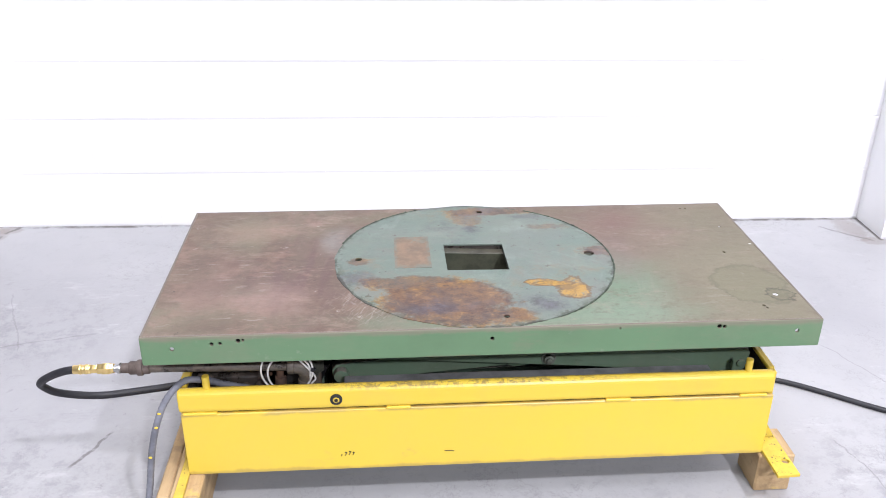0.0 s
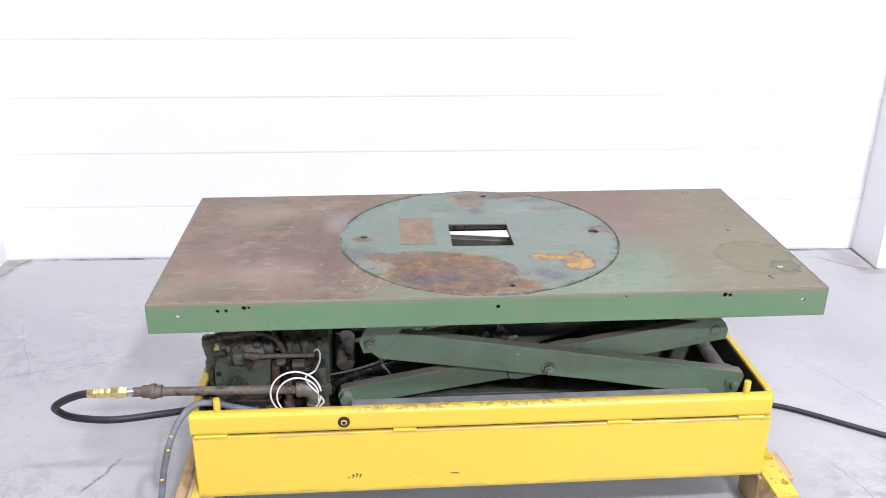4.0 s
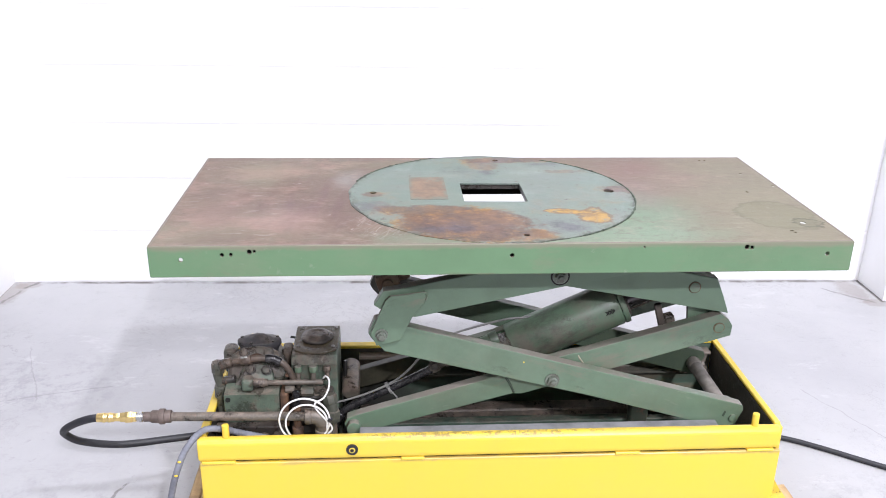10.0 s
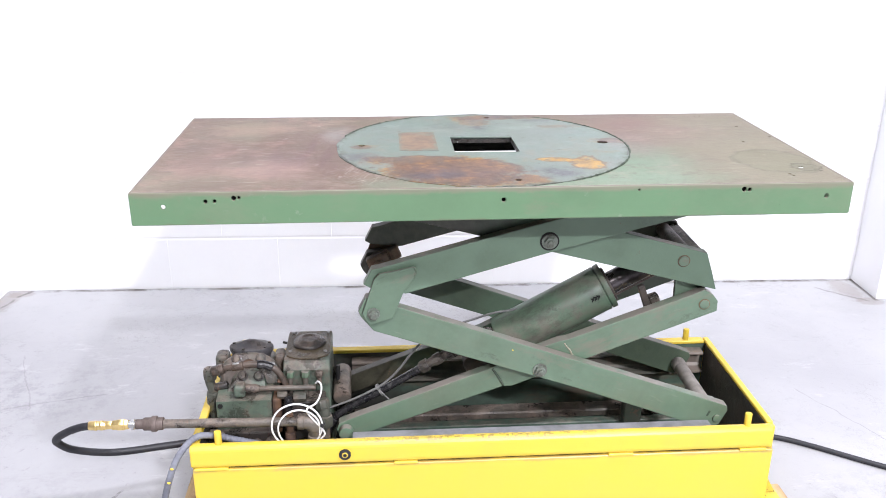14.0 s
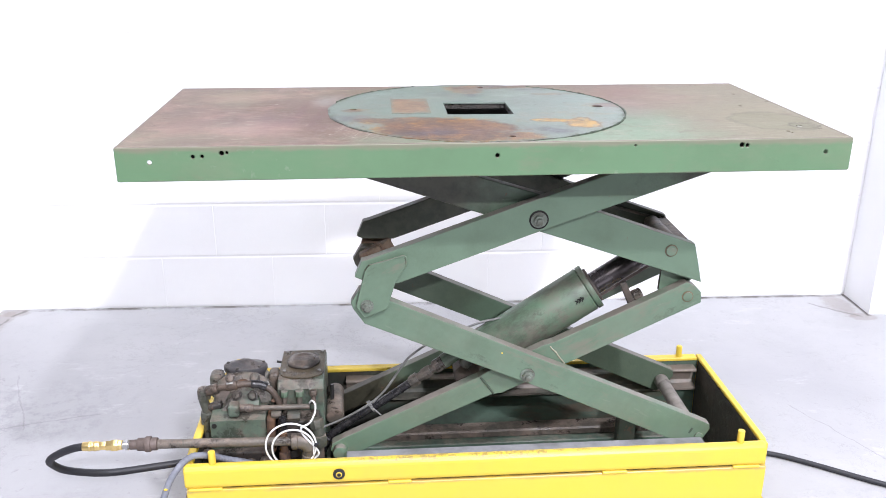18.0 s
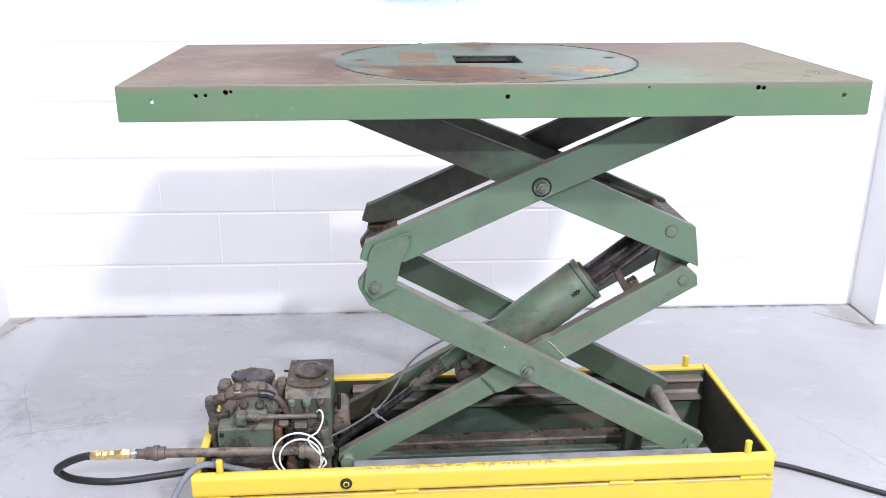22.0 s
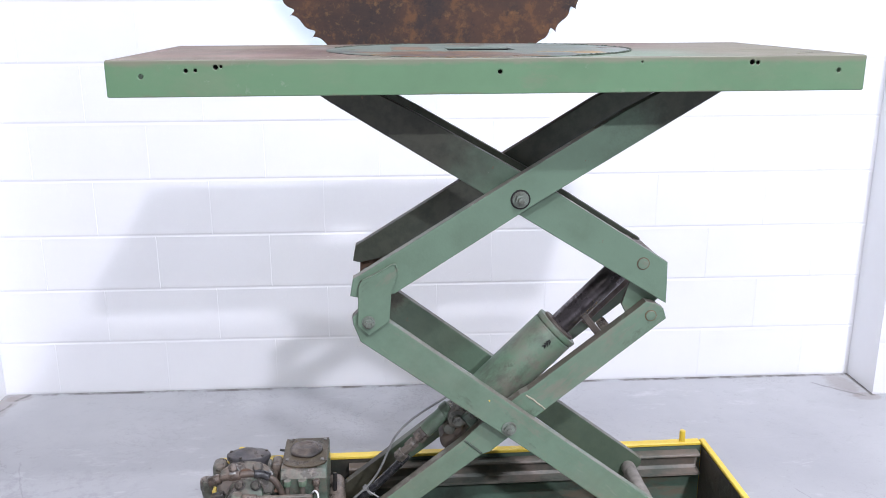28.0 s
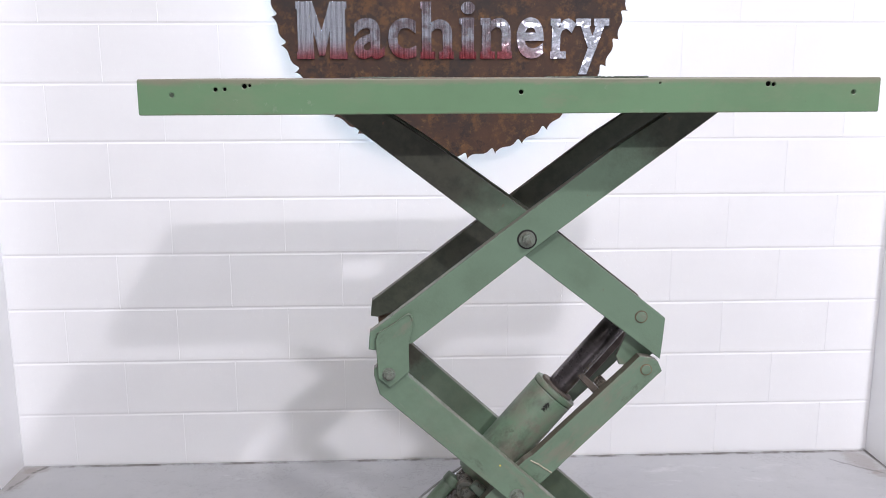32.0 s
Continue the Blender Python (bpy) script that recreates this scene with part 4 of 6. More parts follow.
def base_frame():
    # front rail: a square tube with round corners, its ends closed
    along = pose(0, 0, 0, 90, 0, 90)  # plate x, y become y, z; thickness runs along x
    m = Matrix.Translation((0.717, 0, 0)) @ along
    part("front_rail", plate(rounded(0.0, 0.0275, 0.2575, 0.311, 0.0125), [], 1.24, 0.003, m), rail_yellow, lift, "yellow painted tube rail, scuffed on top")
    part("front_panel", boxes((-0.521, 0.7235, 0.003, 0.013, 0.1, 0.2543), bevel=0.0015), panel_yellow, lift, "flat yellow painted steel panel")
    # black strip behind the joint paints the shade in the gap
    part("joint_backing", boxes((-0.5, 0.7, 0.012, 0.05, 0.248, 0.2600)), shade_and_mark_black, lift, "black strip for the shade under the rail")
    for x, w in ((-0.482, 0.07), (-0.077, 0.05), (0.386, 0.055), (0.678, 0.06)):
        part("weld_tab", boxes((x - w / 2, x + w / 2, 0.0, 0.0125, 0.2525, 0.2594), bevel=0.003, seg=3), yellow, lift)
    for x0, x1 in ((-0.523, -0.513), (0.7165, 0.7265)):
        part("side_plate", boxes((x0, x1, 0.014, 0.43, 0.1, 0.306), bevel=0.002), yellow, lift)
        inner = (x1, x1 + 0.004) if x0 < 0 else (x0 - 0.004, x0)
        part("side_lining", boxes((inner[0], inner[1], 0.03, 0.4125, 0.122, 0.2995)), side_dark, lift, "dark brown inner face")
        rim = (x0 - 0.002, x0 + 0.016) if x0 < 0 else (x1 - 0.014, x1 + 0.001)
        part("side_rim", boxes((rim[0], rim[1], 0.0285, 0.432, 0.3, 0.309), bevel=0.002), yellow, lift)
    part("rear_plate", boxes((-0.523, 0.726, 0.42, 0.43, 0.1, 0.3), bevel=0.002), yellow, lift)
    part("rear_rim", boxes((-0.5, 0.71, 0.41, 0.433, 0.3005, 0.3095), bevel=0.002), yellow, lift)
    part("rear_lining", boxes((-0.512, 0.712, 0.413, 0.4195, 0.121, 0.2995)), lining_dark_end, lift, "green inner face, black behind the pump")
    part("base_floor", boxes((-0.512, 0.7155, 0.014, 0.419, 0.108, 0.12)), lining_green, lift, "oily green bottom plate")
    # roller tracks: a C channel behind and a flat bar in front
    for y0, y1 in ((0.335, 0.412),):
        m = Matrix.Translation((0.7, 0, 0)) @ pose(0, 0, 0, 90, 0, 90)
        web = [(y1, 0.29), (y1 - 0.026, 0.29), (y1 - 0.03, 0.287), (y1 - 0.03, 0.284), (y1 - 0.012, 0.282), (y1 - 0.007, 0.276), (y1 - 0.007, 0.25), (y1 - 0.012, 0.243), (y1 - 0.034, 0.24), (y1 - 0.034, 0.234), (y1, 0.234)]
        part("roller_track", plate(web, [], 0.9, 0.0, m), track_grey, lift, "grimy channel track")
    part("front_track", boxes((-0.19, 0.6, 0.029, 0.0765, 0.2825, 0.2885), bevel=0.0015), track_pale, lift, "bare grey track bar")
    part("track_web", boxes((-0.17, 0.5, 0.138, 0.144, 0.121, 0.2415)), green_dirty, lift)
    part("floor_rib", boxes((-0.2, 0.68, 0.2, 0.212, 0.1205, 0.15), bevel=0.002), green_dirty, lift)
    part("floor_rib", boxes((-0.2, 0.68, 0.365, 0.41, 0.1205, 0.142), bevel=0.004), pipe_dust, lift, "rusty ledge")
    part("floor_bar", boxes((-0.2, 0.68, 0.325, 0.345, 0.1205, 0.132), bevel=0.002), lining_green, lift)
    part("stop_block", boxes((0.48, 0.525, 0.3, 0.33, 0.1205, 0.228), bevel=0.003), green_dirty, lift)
    for x, y in ((-0.465, 0.0165), (0.663, 0.0165), (0.663, 0.421), (-0.466, 0.421)):
        part("locating_pin", rods(((x, y, 0.306), (x, y, 0.3395), 0.0075), bevel=0.0015), yellow, lift)
    # feet: a flat lug with a hole under each corner, running out past the end, and a slanted gusset above it
    for sx, x, w in ((1, 0.7225, 0.05), (-1, -0.519, 0.02)):
        for y0, y1 in ((-0.083, 0.075), (0.35, 0.5)):
            out = [(x, y0), (x + sx * w, y0 + 0.003), (x + sx * (w - 0.002), y1 - 0.02), (x + sx * w * 0.6, y1), (x, y1)]
            hole = [circle(x + sx * 0.036, y0 + 0.047, 0.0085)] if sx > 0 else []
            lug = part("foot_lug", plate(out if sx > 0 else out[::-1], hole, 0.008, 0.0015, Matrix.Translation((0, 0, 0.1085))), lug_yellow, lift, "chipped yellow foot lug")
            yg = y1 - 0.03 if y0 < 0 else y0 + 0.02
            tri = [(x, 0.109), (x + sx * w * 0.9, 0.109), (x + sx * 0.012, 0.165), (x + sx * 0.005, 0.17)]
            part("foot_gusset", plate(tri if sx > 0 else tri[::-1], [], 0.009, 0.002, Matrix.Translation((0, yg, 0)) @ UPRIGHT), lug_yellow, lug)
    # plugged bolt in the rail
    bm = rods(((-0.204, 0.002, 0.284), (-0.204, -0.004, 0.284), 0.0125), bevel=0.001)
    plug = part("rail_plug", bm, rubber, lift, "black ringed plug with a yellow centre")
    part("plug_centre", rods(((-0.204, 0, 0.284), (-0.204, -0.0048, 0.284), 0.0068), bevel=0.001), lug_yellow, plug)
    part("plug_screw", rods(((-0.204, 0, 0.284), (-0.204, -0.0062, 0.284), 0.0042), seg=10, bevel=0.001), dark_steel, plug)
    # faint ink marks on the panel
    for x, z, s in ((-0.2, 0.137, 0.5), (-0.192, 0.14, 1.0), (-0.184, 0.142, 1.1), (-0.176, 0.1405, 0.9)):
        part("ink_mark", hose([(x, 0.0028, z - 0.004 * s), (x + 0.003 * s, 0.0026, z + 0.001), (x + 0.001, 0.0028, z + 0.005 * s), (x + 0.005 * s, 0.0026, z + 0.003 * s)], 0.0009, 4, 6), shade_and_mark_black, lift)
    part("ink_mark", hose([(0.02, 0.0028, 0.139), (0.03, 0.0026, 0.1395), (0.04, 0.0028, 0.1385)], 0.0009, 4, 6), shade_and_mark_black, lift)


base_frame()

# platform, in its own space: the top of the sheet is z = 0
PL, PR, PF, PB, SKIRT = -0.5636, 0.766, -0.046, 0.546, 0.062
OPENING = [(0.037, 0.2), (0.172, 0.197), (0.172, 0.326), (0.037, 0.329)]


def make_platform():
    holes = [OPENING, circle(0.364, 0.268, 0.0115), circle(-0.157, 0.262, 0.0075), circle(0.14, 0.514, 0.007), circle(0.139, -0.004, 0.006)]
    own = [circle(0.711, 0.058, 0.006, 12), circle(0.754, 0.303, 0.004, 12), circle(0.716, 0.4, 0.004, 12), circle(0.676, 0.26, 0.004, 12), circle(0.668, 0.013, 0.004, 10), circle(0.671, 0.003, 0.003, 10), circle(0.655, 0.516, 0.003, 10), circle(0.668, 0.515, 0.003, 10)]
    own += [circle(x, y, 0.014, 16) for x, y in ((0.364, 0.268), (-0.157, 0.262), (0.14, 0.514), (0.139, -0.004))]
    top = part("platform", plate(rounded(PL + 0.0055, PR - 0.0055, PF + 0.0055, PB - 0.0055, 0.002, 2), [circle(0.1, 0.2545, 0.2, 60)] + own, 0.006, 0.0003), tabletop, lift, "worn mauve-brown and green steel table sheet")
    down = Matrix.Translation((0, PF, 0)) @ UPRIGHT
    spots = [(-0.505, -0.027, 0.004), (-0.43, -0.018, 0.0034), (-0.414, -0.0175, 0.003), (-0.38, -0.0125, 0.0042), (-0.371, -0.0115, 0.0026), (0.106, -0.0238, 0.0038),
             (0.357, -0.009, 0.0016), (0.556, -0.011, 0.0045), (0.566, -0.012, 0.0035), (0.716, -0.026, 0.004)]
    front = plate(rounded(PL, PR, -SKIRT, 0.0002, 0.003, 2), [circle(x, z, r, 12) for x, z, r in spots], 0.006, 0.0018, down)
    # black strip added behind the skirt so that its small holes look shaded
    part("skirt_hole_backing", boxes((PL + 0.09, PR - 0.09, PF + 0.012, PF + 0.018, -0.04, -0.0065)), shade_and_mark_black, top, "added black strip behind the front edge holes")
    part("skirt", front, green_skirt, top, "green painted front edge with small holes")
    part("skirt", boxes((PL, PR, PB - 0.006, PB, -SKIRT, 0.0002), bevel=0.0015), green_skirt, top)
    part("skirt", boxes((PL, PL + 0.006, PF + 0.0062, PB - 0.0062, -SKIRT, 0.0002), bevel=0.0015), green_skirt, top)
    part("skirt", boxes((PR - 0.006, PR, PF + 0.0062, PB - 0.0062, -SKIRT, 0.0002), bevel=0.0015), green_skirt, top)
    cx, cy, rx, ry = 0.1006, 0.2545, 0.31, 0.2995
    rag = [1 + 0.004 * math.sin(17 * a) + 0.0027 * math.sin(41 * a + 1) for a in (2 * math.pi * i / 120 for i in range(120))]
    rim = [(cx + rx * k * math.cos(math.pi * i / 60), cy + ry * k * math.sin(math.pi * i / 60)) for i, k in enumerate(rag)]
    part("turntable_disc", plate(rim, holes, 0.004, 0.0008, Matrix.Translation((0, 0, 0.0014))), disc_mat, top, "round teal steel plate with orange rust patches")
    # hardened sealant along the rim
    for a0, a1, seed in ((-62, 62, 3), (112, 163, 8)):
        rnd = random.Random(seed)
        line = [Vector((cx + rx * math.cos(radians(a)), cy + ry * math.sin(radians(a)), 0.0012)) for a in range(a0, a1, 1)]
        swell = [0.35 + 0.75 * rnd.random() ** 2 for _ in line]
        part("rim_crust", sweep(bmesh.new(), line, 0.0027, 8, lambda i: swell[i]), crust, top, "dark crusty sealant along the plate's rim")
    # black plugs added under the holes, in place of the dark inside them
    for x, y in ((-0.157, 0.262), (0.14, 0.514), (0.139, -0.004)):
        part("hole_shade_plug", rods(((x, y, -0.03), (x, y, -0.012), 0.02), seg=12), shade_and_mark_black, top)
    for x, y, r in ((0.711, 0.058, 0.0066), (0.754, 0.303, 0.004), (0.716, 0.4, 0.004)):
        part("plug", rods(((x, y, -0.006), (x, y, -0.0012), r), seg=12, bevel=0.0008), plug_steel, top, "bright worn steel plug")
    part("cover_patch", plate([(-0.077, 0.214), (0.004, 0.213), (0.003, 0.373), (-0.077, 0.371)], [], 0.001, 0.0, Matrix.Translation((0, 0, 0.0021))), primer, top, "brown primed rectangular patch")
    # lips of the opening, near-black because their shade is put into the colour
    for spec in ((0.03, 0.179, 0.3295, 0.3355), (0.03, 0.179, 0.19, 0.196), (0.03, 0.036, 0.197, 0.329), (0.173, 0.179, 0.197, 0.329)):
        part("opening_lip", boxes((*spec, -0.013, -0.0045)), unit_dark, top)
    # stiffeners below the sheet; the rear one is black to paint in its shade
    part("stiffener", boxes((-0.5, 0.7, 0.434, 0.44, -0.0595, -0.0065)), shade_and_mark_black, top, "rib below the sheet, painted black for its shade")
    for y in (0.16, 0.275):
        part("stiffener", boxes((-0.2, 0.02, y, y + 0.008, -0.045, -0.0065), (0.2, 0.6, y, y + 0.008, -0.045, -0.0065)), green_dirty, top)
    return top


platform = make_platform()

# arms: outlines in each arm's own space, from its middle pivot
LOWER_OUT = [(-0.412, -0.014), (-0.402, -0.024), (-0.366, -0.044), (0.09, -0.012), (0.425, 0.002), (0.44, 0.022), (0.4415, 0.06), (0.434, 0.07), (0.41, 0.0695), (0.0, 0.0455), (-0.35, 0.025), (-0.385, 0.035), (-0.41, 0.02)]
LOWER_IN = [(-0.466, 0.0), (-0.452, -0.016), (-0.437, -0.019), (-0.09, -0.024), (-0.07, -0.031), (0.402, -0.027), (0.41, -0.005), (0.404, 0.014), (0.39, 0.032), (0.36, 0.031), (0.08, 0.031), (0.06, 0.0345), (-0.05, 0.0345), (-0.1, 0.0285), (-0.43, 0.0275), (-0.456, 0.026), (-0.466, 0.014)]
UPPER_OUT = [(-0.383, 0.063), (-0.374, 0.051), (-0.312, 0.0095), (0.032, -0.0285), (0.46, -0.086), (0.475, -0.07), (0.385, -0.016), (0.264, 0.008), (-0.036, 0.047), (-0.34, 0.084), (-0.355, 0.087)]
UPPER_OUT_REAR = UPPER_OUT[:2] + [(-0.312, 0.018), (0.032, -0.024), (0.2, -0.045), (0.46, -0.079)] + UPPER_OUT[5:]
UPPER_IN = [(-0.47, -0.005), (-0.415, -0.011), (0.03, -0.032), (0.39, -0.051), (0.368, -0.012), (0.345, 0.026), (0.062, 0.044), (-0.25, 0.049), (-0.35, 0.046), (-0.4, 0.04)]
BRACKET = [(-0.4094, 0.0083), (-0.4065, -0.0224), (-0.3556, -0.026), (-0.3157, 0.0161), (-0.2854, 0.036), (-0.2741, 0.0488), (-0.2741, 0.0608), (-0.3458, 0.0748), (-0.3575, 0.0685)]
FRONT, REAR = (0.08, 0.107), (0.33, 0.303)  # near faces of the outer and the inner arms
ARM = 0.025


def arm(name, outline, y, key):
    return part(name, plate(outline, [], ARM, 0.002, Matrix.Translation((0, y, 0)) @ UPRIGHT), arm_paints[key], lift)


def washer_bolt(parent, x, z, y, r=0.013, ring=0.019):
    """A hex bolt head on a washer, its face towards -y at y."""
    part("washer", rods(((x, y, z), (x, y - 0.003, z), ring), bevel=0.0008), bolt_green, parent)
    part("bolt_head", rods(((x, y - 0.003, z), (x, y - 0.012, z), r), seg=6, bevel=0.001), bolt_green, parent, "hex bolt head")
    part("bolt_end", rods(((x, y - 0.012, z), (x, y - 0.018, z), r * 0.55), seg=14, bevel=0.001), bolt_green, parent)


def pin_face(parent, x, z, y, r=0.012):
    """A flush pin end in a thin dark ring."""
    part("pin_ring", rods(((x, y + 0.001, z), (x, y - 0.0012, z), r), bevel=0.0004), pin_brown, parent)
    part("pin_end", rods(((x, y, z), (x, y - 0.0025, z), r * 0.84), bevel=0.0008), green, parent)


ARMS = []
for side, (yo, yi) in (("front", FRONT), ("rear", REAR)):
    back = side == "rear"
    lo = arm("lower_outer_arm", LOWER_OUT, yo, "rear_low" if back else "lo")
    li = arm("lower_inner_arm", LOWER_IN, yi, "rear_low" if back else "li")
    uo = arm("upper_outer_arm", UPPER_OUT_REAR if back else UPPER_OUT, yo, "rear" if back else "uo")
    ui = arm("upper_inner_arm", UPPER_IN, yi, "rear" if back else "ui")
    ARMS += [("lo", lo), ("li", li), ("uo", uo), ("ui", ui)]
    yb = yo - 0.0105 if side == "front" else yo + ARM + 0.0005
    hanger = part("hanger_plate", plate(BRACKET, [], 0.01, 0.0015, Matrix.Translation((0, yb, 0)) @ UPRIGHT), green if side == "front" else unit_rust, uo, "welded green hanger plate" if side == "front" else "rusty welded hanger plate")
    if side == "front":
        edge = [BRACKET[k] for k in (4, 5, 6)]
        part("weld_bead", hose([(*edge[0][:1], yb + 0.004, edge[0][1]), (edge[1][0], yb + 0.001, edge[1][1]), (edge[2][0], yb + 0.001, edge[2][1]), ((edge[2][0] + BRACKET[7][0]) / 2, yb + 0.001, (edge[2][1] + BRACKET[7][1]) / 2 - 0.001), (BRACKET[7][0], yb + 0.002, BRACKET[7][1])], 0.0022, 6, 8), green, hanger, "thick painted weld along the plate")
    if side == "front":
        washer_bolt(lo, 0, 0, yo, 0.0125, 0.016)
        washer_bolt(uo, 0, 0, yo, 0.012, 0.0165)
        part("pivot_ring", rods(((0, yo + 0.001, 0), (0, yo - 0.0015, 0), 0.02), bevel=0.0006), shade_and_mark_black, uo, "dark ring round the pivot bolt")
        washer_bolt(uo, -0.388, 0, yb, 0.0115, 0.0135)
        pin_face(ui, 0.3, 0.0, yi, 0.0135)
        pin_face(li, 0.38, 0.0, yi, 0.0125)
        # paint chips and welds on the inner arm
        part("weld_seam", hose([(0.0815, yi + 0.0005, -0.028), (0.0795, yi - 0.0003, -0.016), (0.0765, yi, -0.004), (0.0755, yi - 0.0004, 0.006), (0.071, yi, 0.018), (0.0695, yi + 0.001, 0.026)], 0.0023, 5, 8, lambda i: 0.85 + 0.2 * math.sin(i * 1.7)), simple("pale_weld", (0.34, 0.31, 0.23), (0.19, 0.2, 0.15), 0.6, 0.0, 60.0), li, "pale weld seam across the arm")
        part("weld_seam", hose([(-0.087, yi + 0.001, -0.022), (-0.09, yi - 0.0005, 0.0), (-0.096, yi + 0.001, 0.026)], 0.0028, 5, 8), green_dirty, li)
        part("paint_dot", rods(((-0.075, yo + 0.001, 0.022), (-0.075, yo - 0.0006, 0.022), 0.0018), seg=10), yellow, lo, "small yellow paint dot")
    else:
        part("shaft_stub", rods(((-0.372, yo - 0.032, 0.004), (-0.372, yo, 0.004), 0.013), bevel=0.002), unit_rust, uo, "rusty shaft end")
        part("rusty_plate", boxes((-0.398, -0.345, yo - 0.026, yo - 0.0005, -0.035, 0.028), (-0.385, -0.318, yo - 0.012, yo - 0.0005, -0.005, 0.03), bevel=0.006, seg=2), unit_rust, uo, "rusty plate behind the hanger")
    # end plate from the upper arm to the lower pin
    ye = yi + ARM + 0.001 if side == "front" else yi - 0.011
    link = [(0.3, -0.02), (0.318, -0.1), (0.335, -0.112), (0.365, -0.095), (0.384, -0.046), (0.345, 0.018)]
    if side == "front":
        part("axle_end", rods(((0.4265, yo - 0.004, 0.034), (0.4265, yo, 0.034), 0.0095), bevel=0.002), green, lo, "dusty axle end")
        # dark strip on the face, painting the shade inside a narrow slot
        part("slot", boxes((0.401, 0.4055, yo - 0.0006, yo + 0.004, 0.031, 0.045)), green_dirty, lo, "narrow dark strip in place of a slot")
    else:
        part("inner_rib", boxes((0.1, 0.345, yi - 0.006, yi - 0.0005, 0.012, 0.018), bevel=0.001), unit_brown, ui, "rusty rib along the arm")
    part("end_plate", plate(link, [], 0.01, 0.0015, Matrix.Translation((0, ye, 0)) @ UPRIGHT), green, ui)

front = {k: ob for k, ob in ARMS[:4]}
# cross shafts carried by the front arms
part("roller_shaft", rods(((0.418, FRONT[0] + ARM, 0.035), (0.418, REAR[0], 0.035), 0.016), bevel=0.001), shaft_dust, front["lo"], "dusty pale cross shaft")
part("roller", rods(((0.418, 0.107, 0.035), (0.418, 0.128, 0.035), 0.027), bevel=0.003), grey_steel, front["lo"])
part("roller", rods(((0.418, 0.3, 0.035), (0.418, 0.328, 0.035), 0.0175), bevel=0.003), shaft_dust, front["lo"])
part("hinge_tube", rods(((-0.447, FRONT[1] - 0.016, 0.004), (-0.447, FRONT[1] + 0.01, 0.004), 0.0165), bevel=0.005), green, front["li"])
part("hinge_tube", rods(((-0.447, FRONT[1] + 0.09, 0.036), (-0.445, REAR[1] - 0.001, 0.05), 0.021), bevel=0.004), pipe_dust, front["li"], "grimy hinge tube")
part("cross_tube", rods(((0.316, FRONT[1] + ARM, 0.003), (0.316, REAR[1], 0.003), 0.0165), bevel=0.002), pipe_dust, front["ui"], "pale brown cross tube that takes the ram")
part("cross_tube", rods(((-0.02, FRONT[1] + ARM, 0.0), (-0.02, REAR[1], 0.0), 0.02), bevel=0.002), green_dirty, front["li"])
knuckle = part("ram_knuckle", rods(((-0.085, 0.14, 0.06), (-0.085, 0.2, 0.06), 0.021), ((-0.115, 0.15, 0.048), (-0.115, 0.185, 0.048), 0.013), bevel=0.003), unit_brown, front["li"], "rusty knuckle at the ram foot")
part("knuckle_bolt", rods(((-0.085, 0.128, 0.06), (-0.085, 0.14, 0.06), 0.012), seg=6, bevel=0.0015), unit_brown, knuckle)
part("knuckle_ear", boxes((-0.075, -0.05, 0.135, 0.145, 0.02, 0.062), bevel=0.003), unit_green, knuckle)
for y in (0.185, 0.24):
    part("ram_lug", boxes((-0.1, -0.02, y, y + 0.01, -0.02, 0.05), bevel=0.003), green_dirty, front["li"])
END_CAP = [(0.325, 0.017), (0.343, 0.0235), (0.366, -0.013), (0.384, -0.045), (0.376, -0.047), (0.356, -0.014), (0.337, 0.013)]
part("end_cap", plate(END_CAP, [], REAR[1] - FRONT[1] - ARM - 0.001, 0.001, Matrix.Translation((0, FRONT[1] + ARM + 0.0005, 0)) @ UPRIGHT), pipe_dust, front["ui"], "dusty plate closing the arm ends")
part("stay_bar", boxes((0.262, 0.277, 0.15, 0.162, 0.0, 0.07), bevel=0.002), grime_iron, front["li"], "short grimy stay bar")
part("stay_foot", boxes((0.278, 0.3, 0.15, 0.175, 0.006, 0.034), bevel=0.003), pipe_dust, front["li"])

# ram: barrel with its cap at x = 0, running down along -x; rod along +x
RAM_Y = 0.2175
bm = rods(((-0.268, RAM_Y, 0), (-0.008, RAM_Y, 0), 0.052), seg=36, bevel=0.004)
barrel = part("ram_barrel", bm, barrel_green, lift, "green painted hydraulic ram barrel with grime")
part("gland_ring", rods(((-0.0075, RAM_Y, 0), (0.005, RAM_Y, 0), 0.0527), ((-0.014, RAM_Y, 0), (-0.01, RAM_Y, 0), 0.0523), seg=40, bevel=0.0015), barrel_green, barrel, "worn green gland collar")
part("gland_face", rods(((0.004, RAM_Y, 0), (0.011, RAM_Y, 0), 0.041), seg=36, bevel=0.002), grime_iron, barrel, "grimy gland face")
part("ram_foot", rods(((-0.33, RAM_Y, 0), (-0.266, RAM_Y, 0), 0.036), ((-0.345, RAM_Y - 0.03, -0.01), (-0.345, RAM_Y + 0.03, -0.01), 0.024), bevel=0.003), grime_iron, barrel, "grimy ram foot")
YF = RAM_Y - 0.05
part("port_fitting", rods(((-0.452, YF, 0.055), (-0.36, YF, 0.057), 0.0105), ((-0.448, YF, 0.055), (-0.43, YF, 0.0555), 0.0145), ((-0.415, YF, 0.0555), (-0.395, YF, 0.056), 0.0135), ((-0.385, YF, 0.056), (-0.36, YF, 0.057), 0.016), seg=8, bevel=0.001), pipe_dust, barrel, "dusty brown hose fitting")
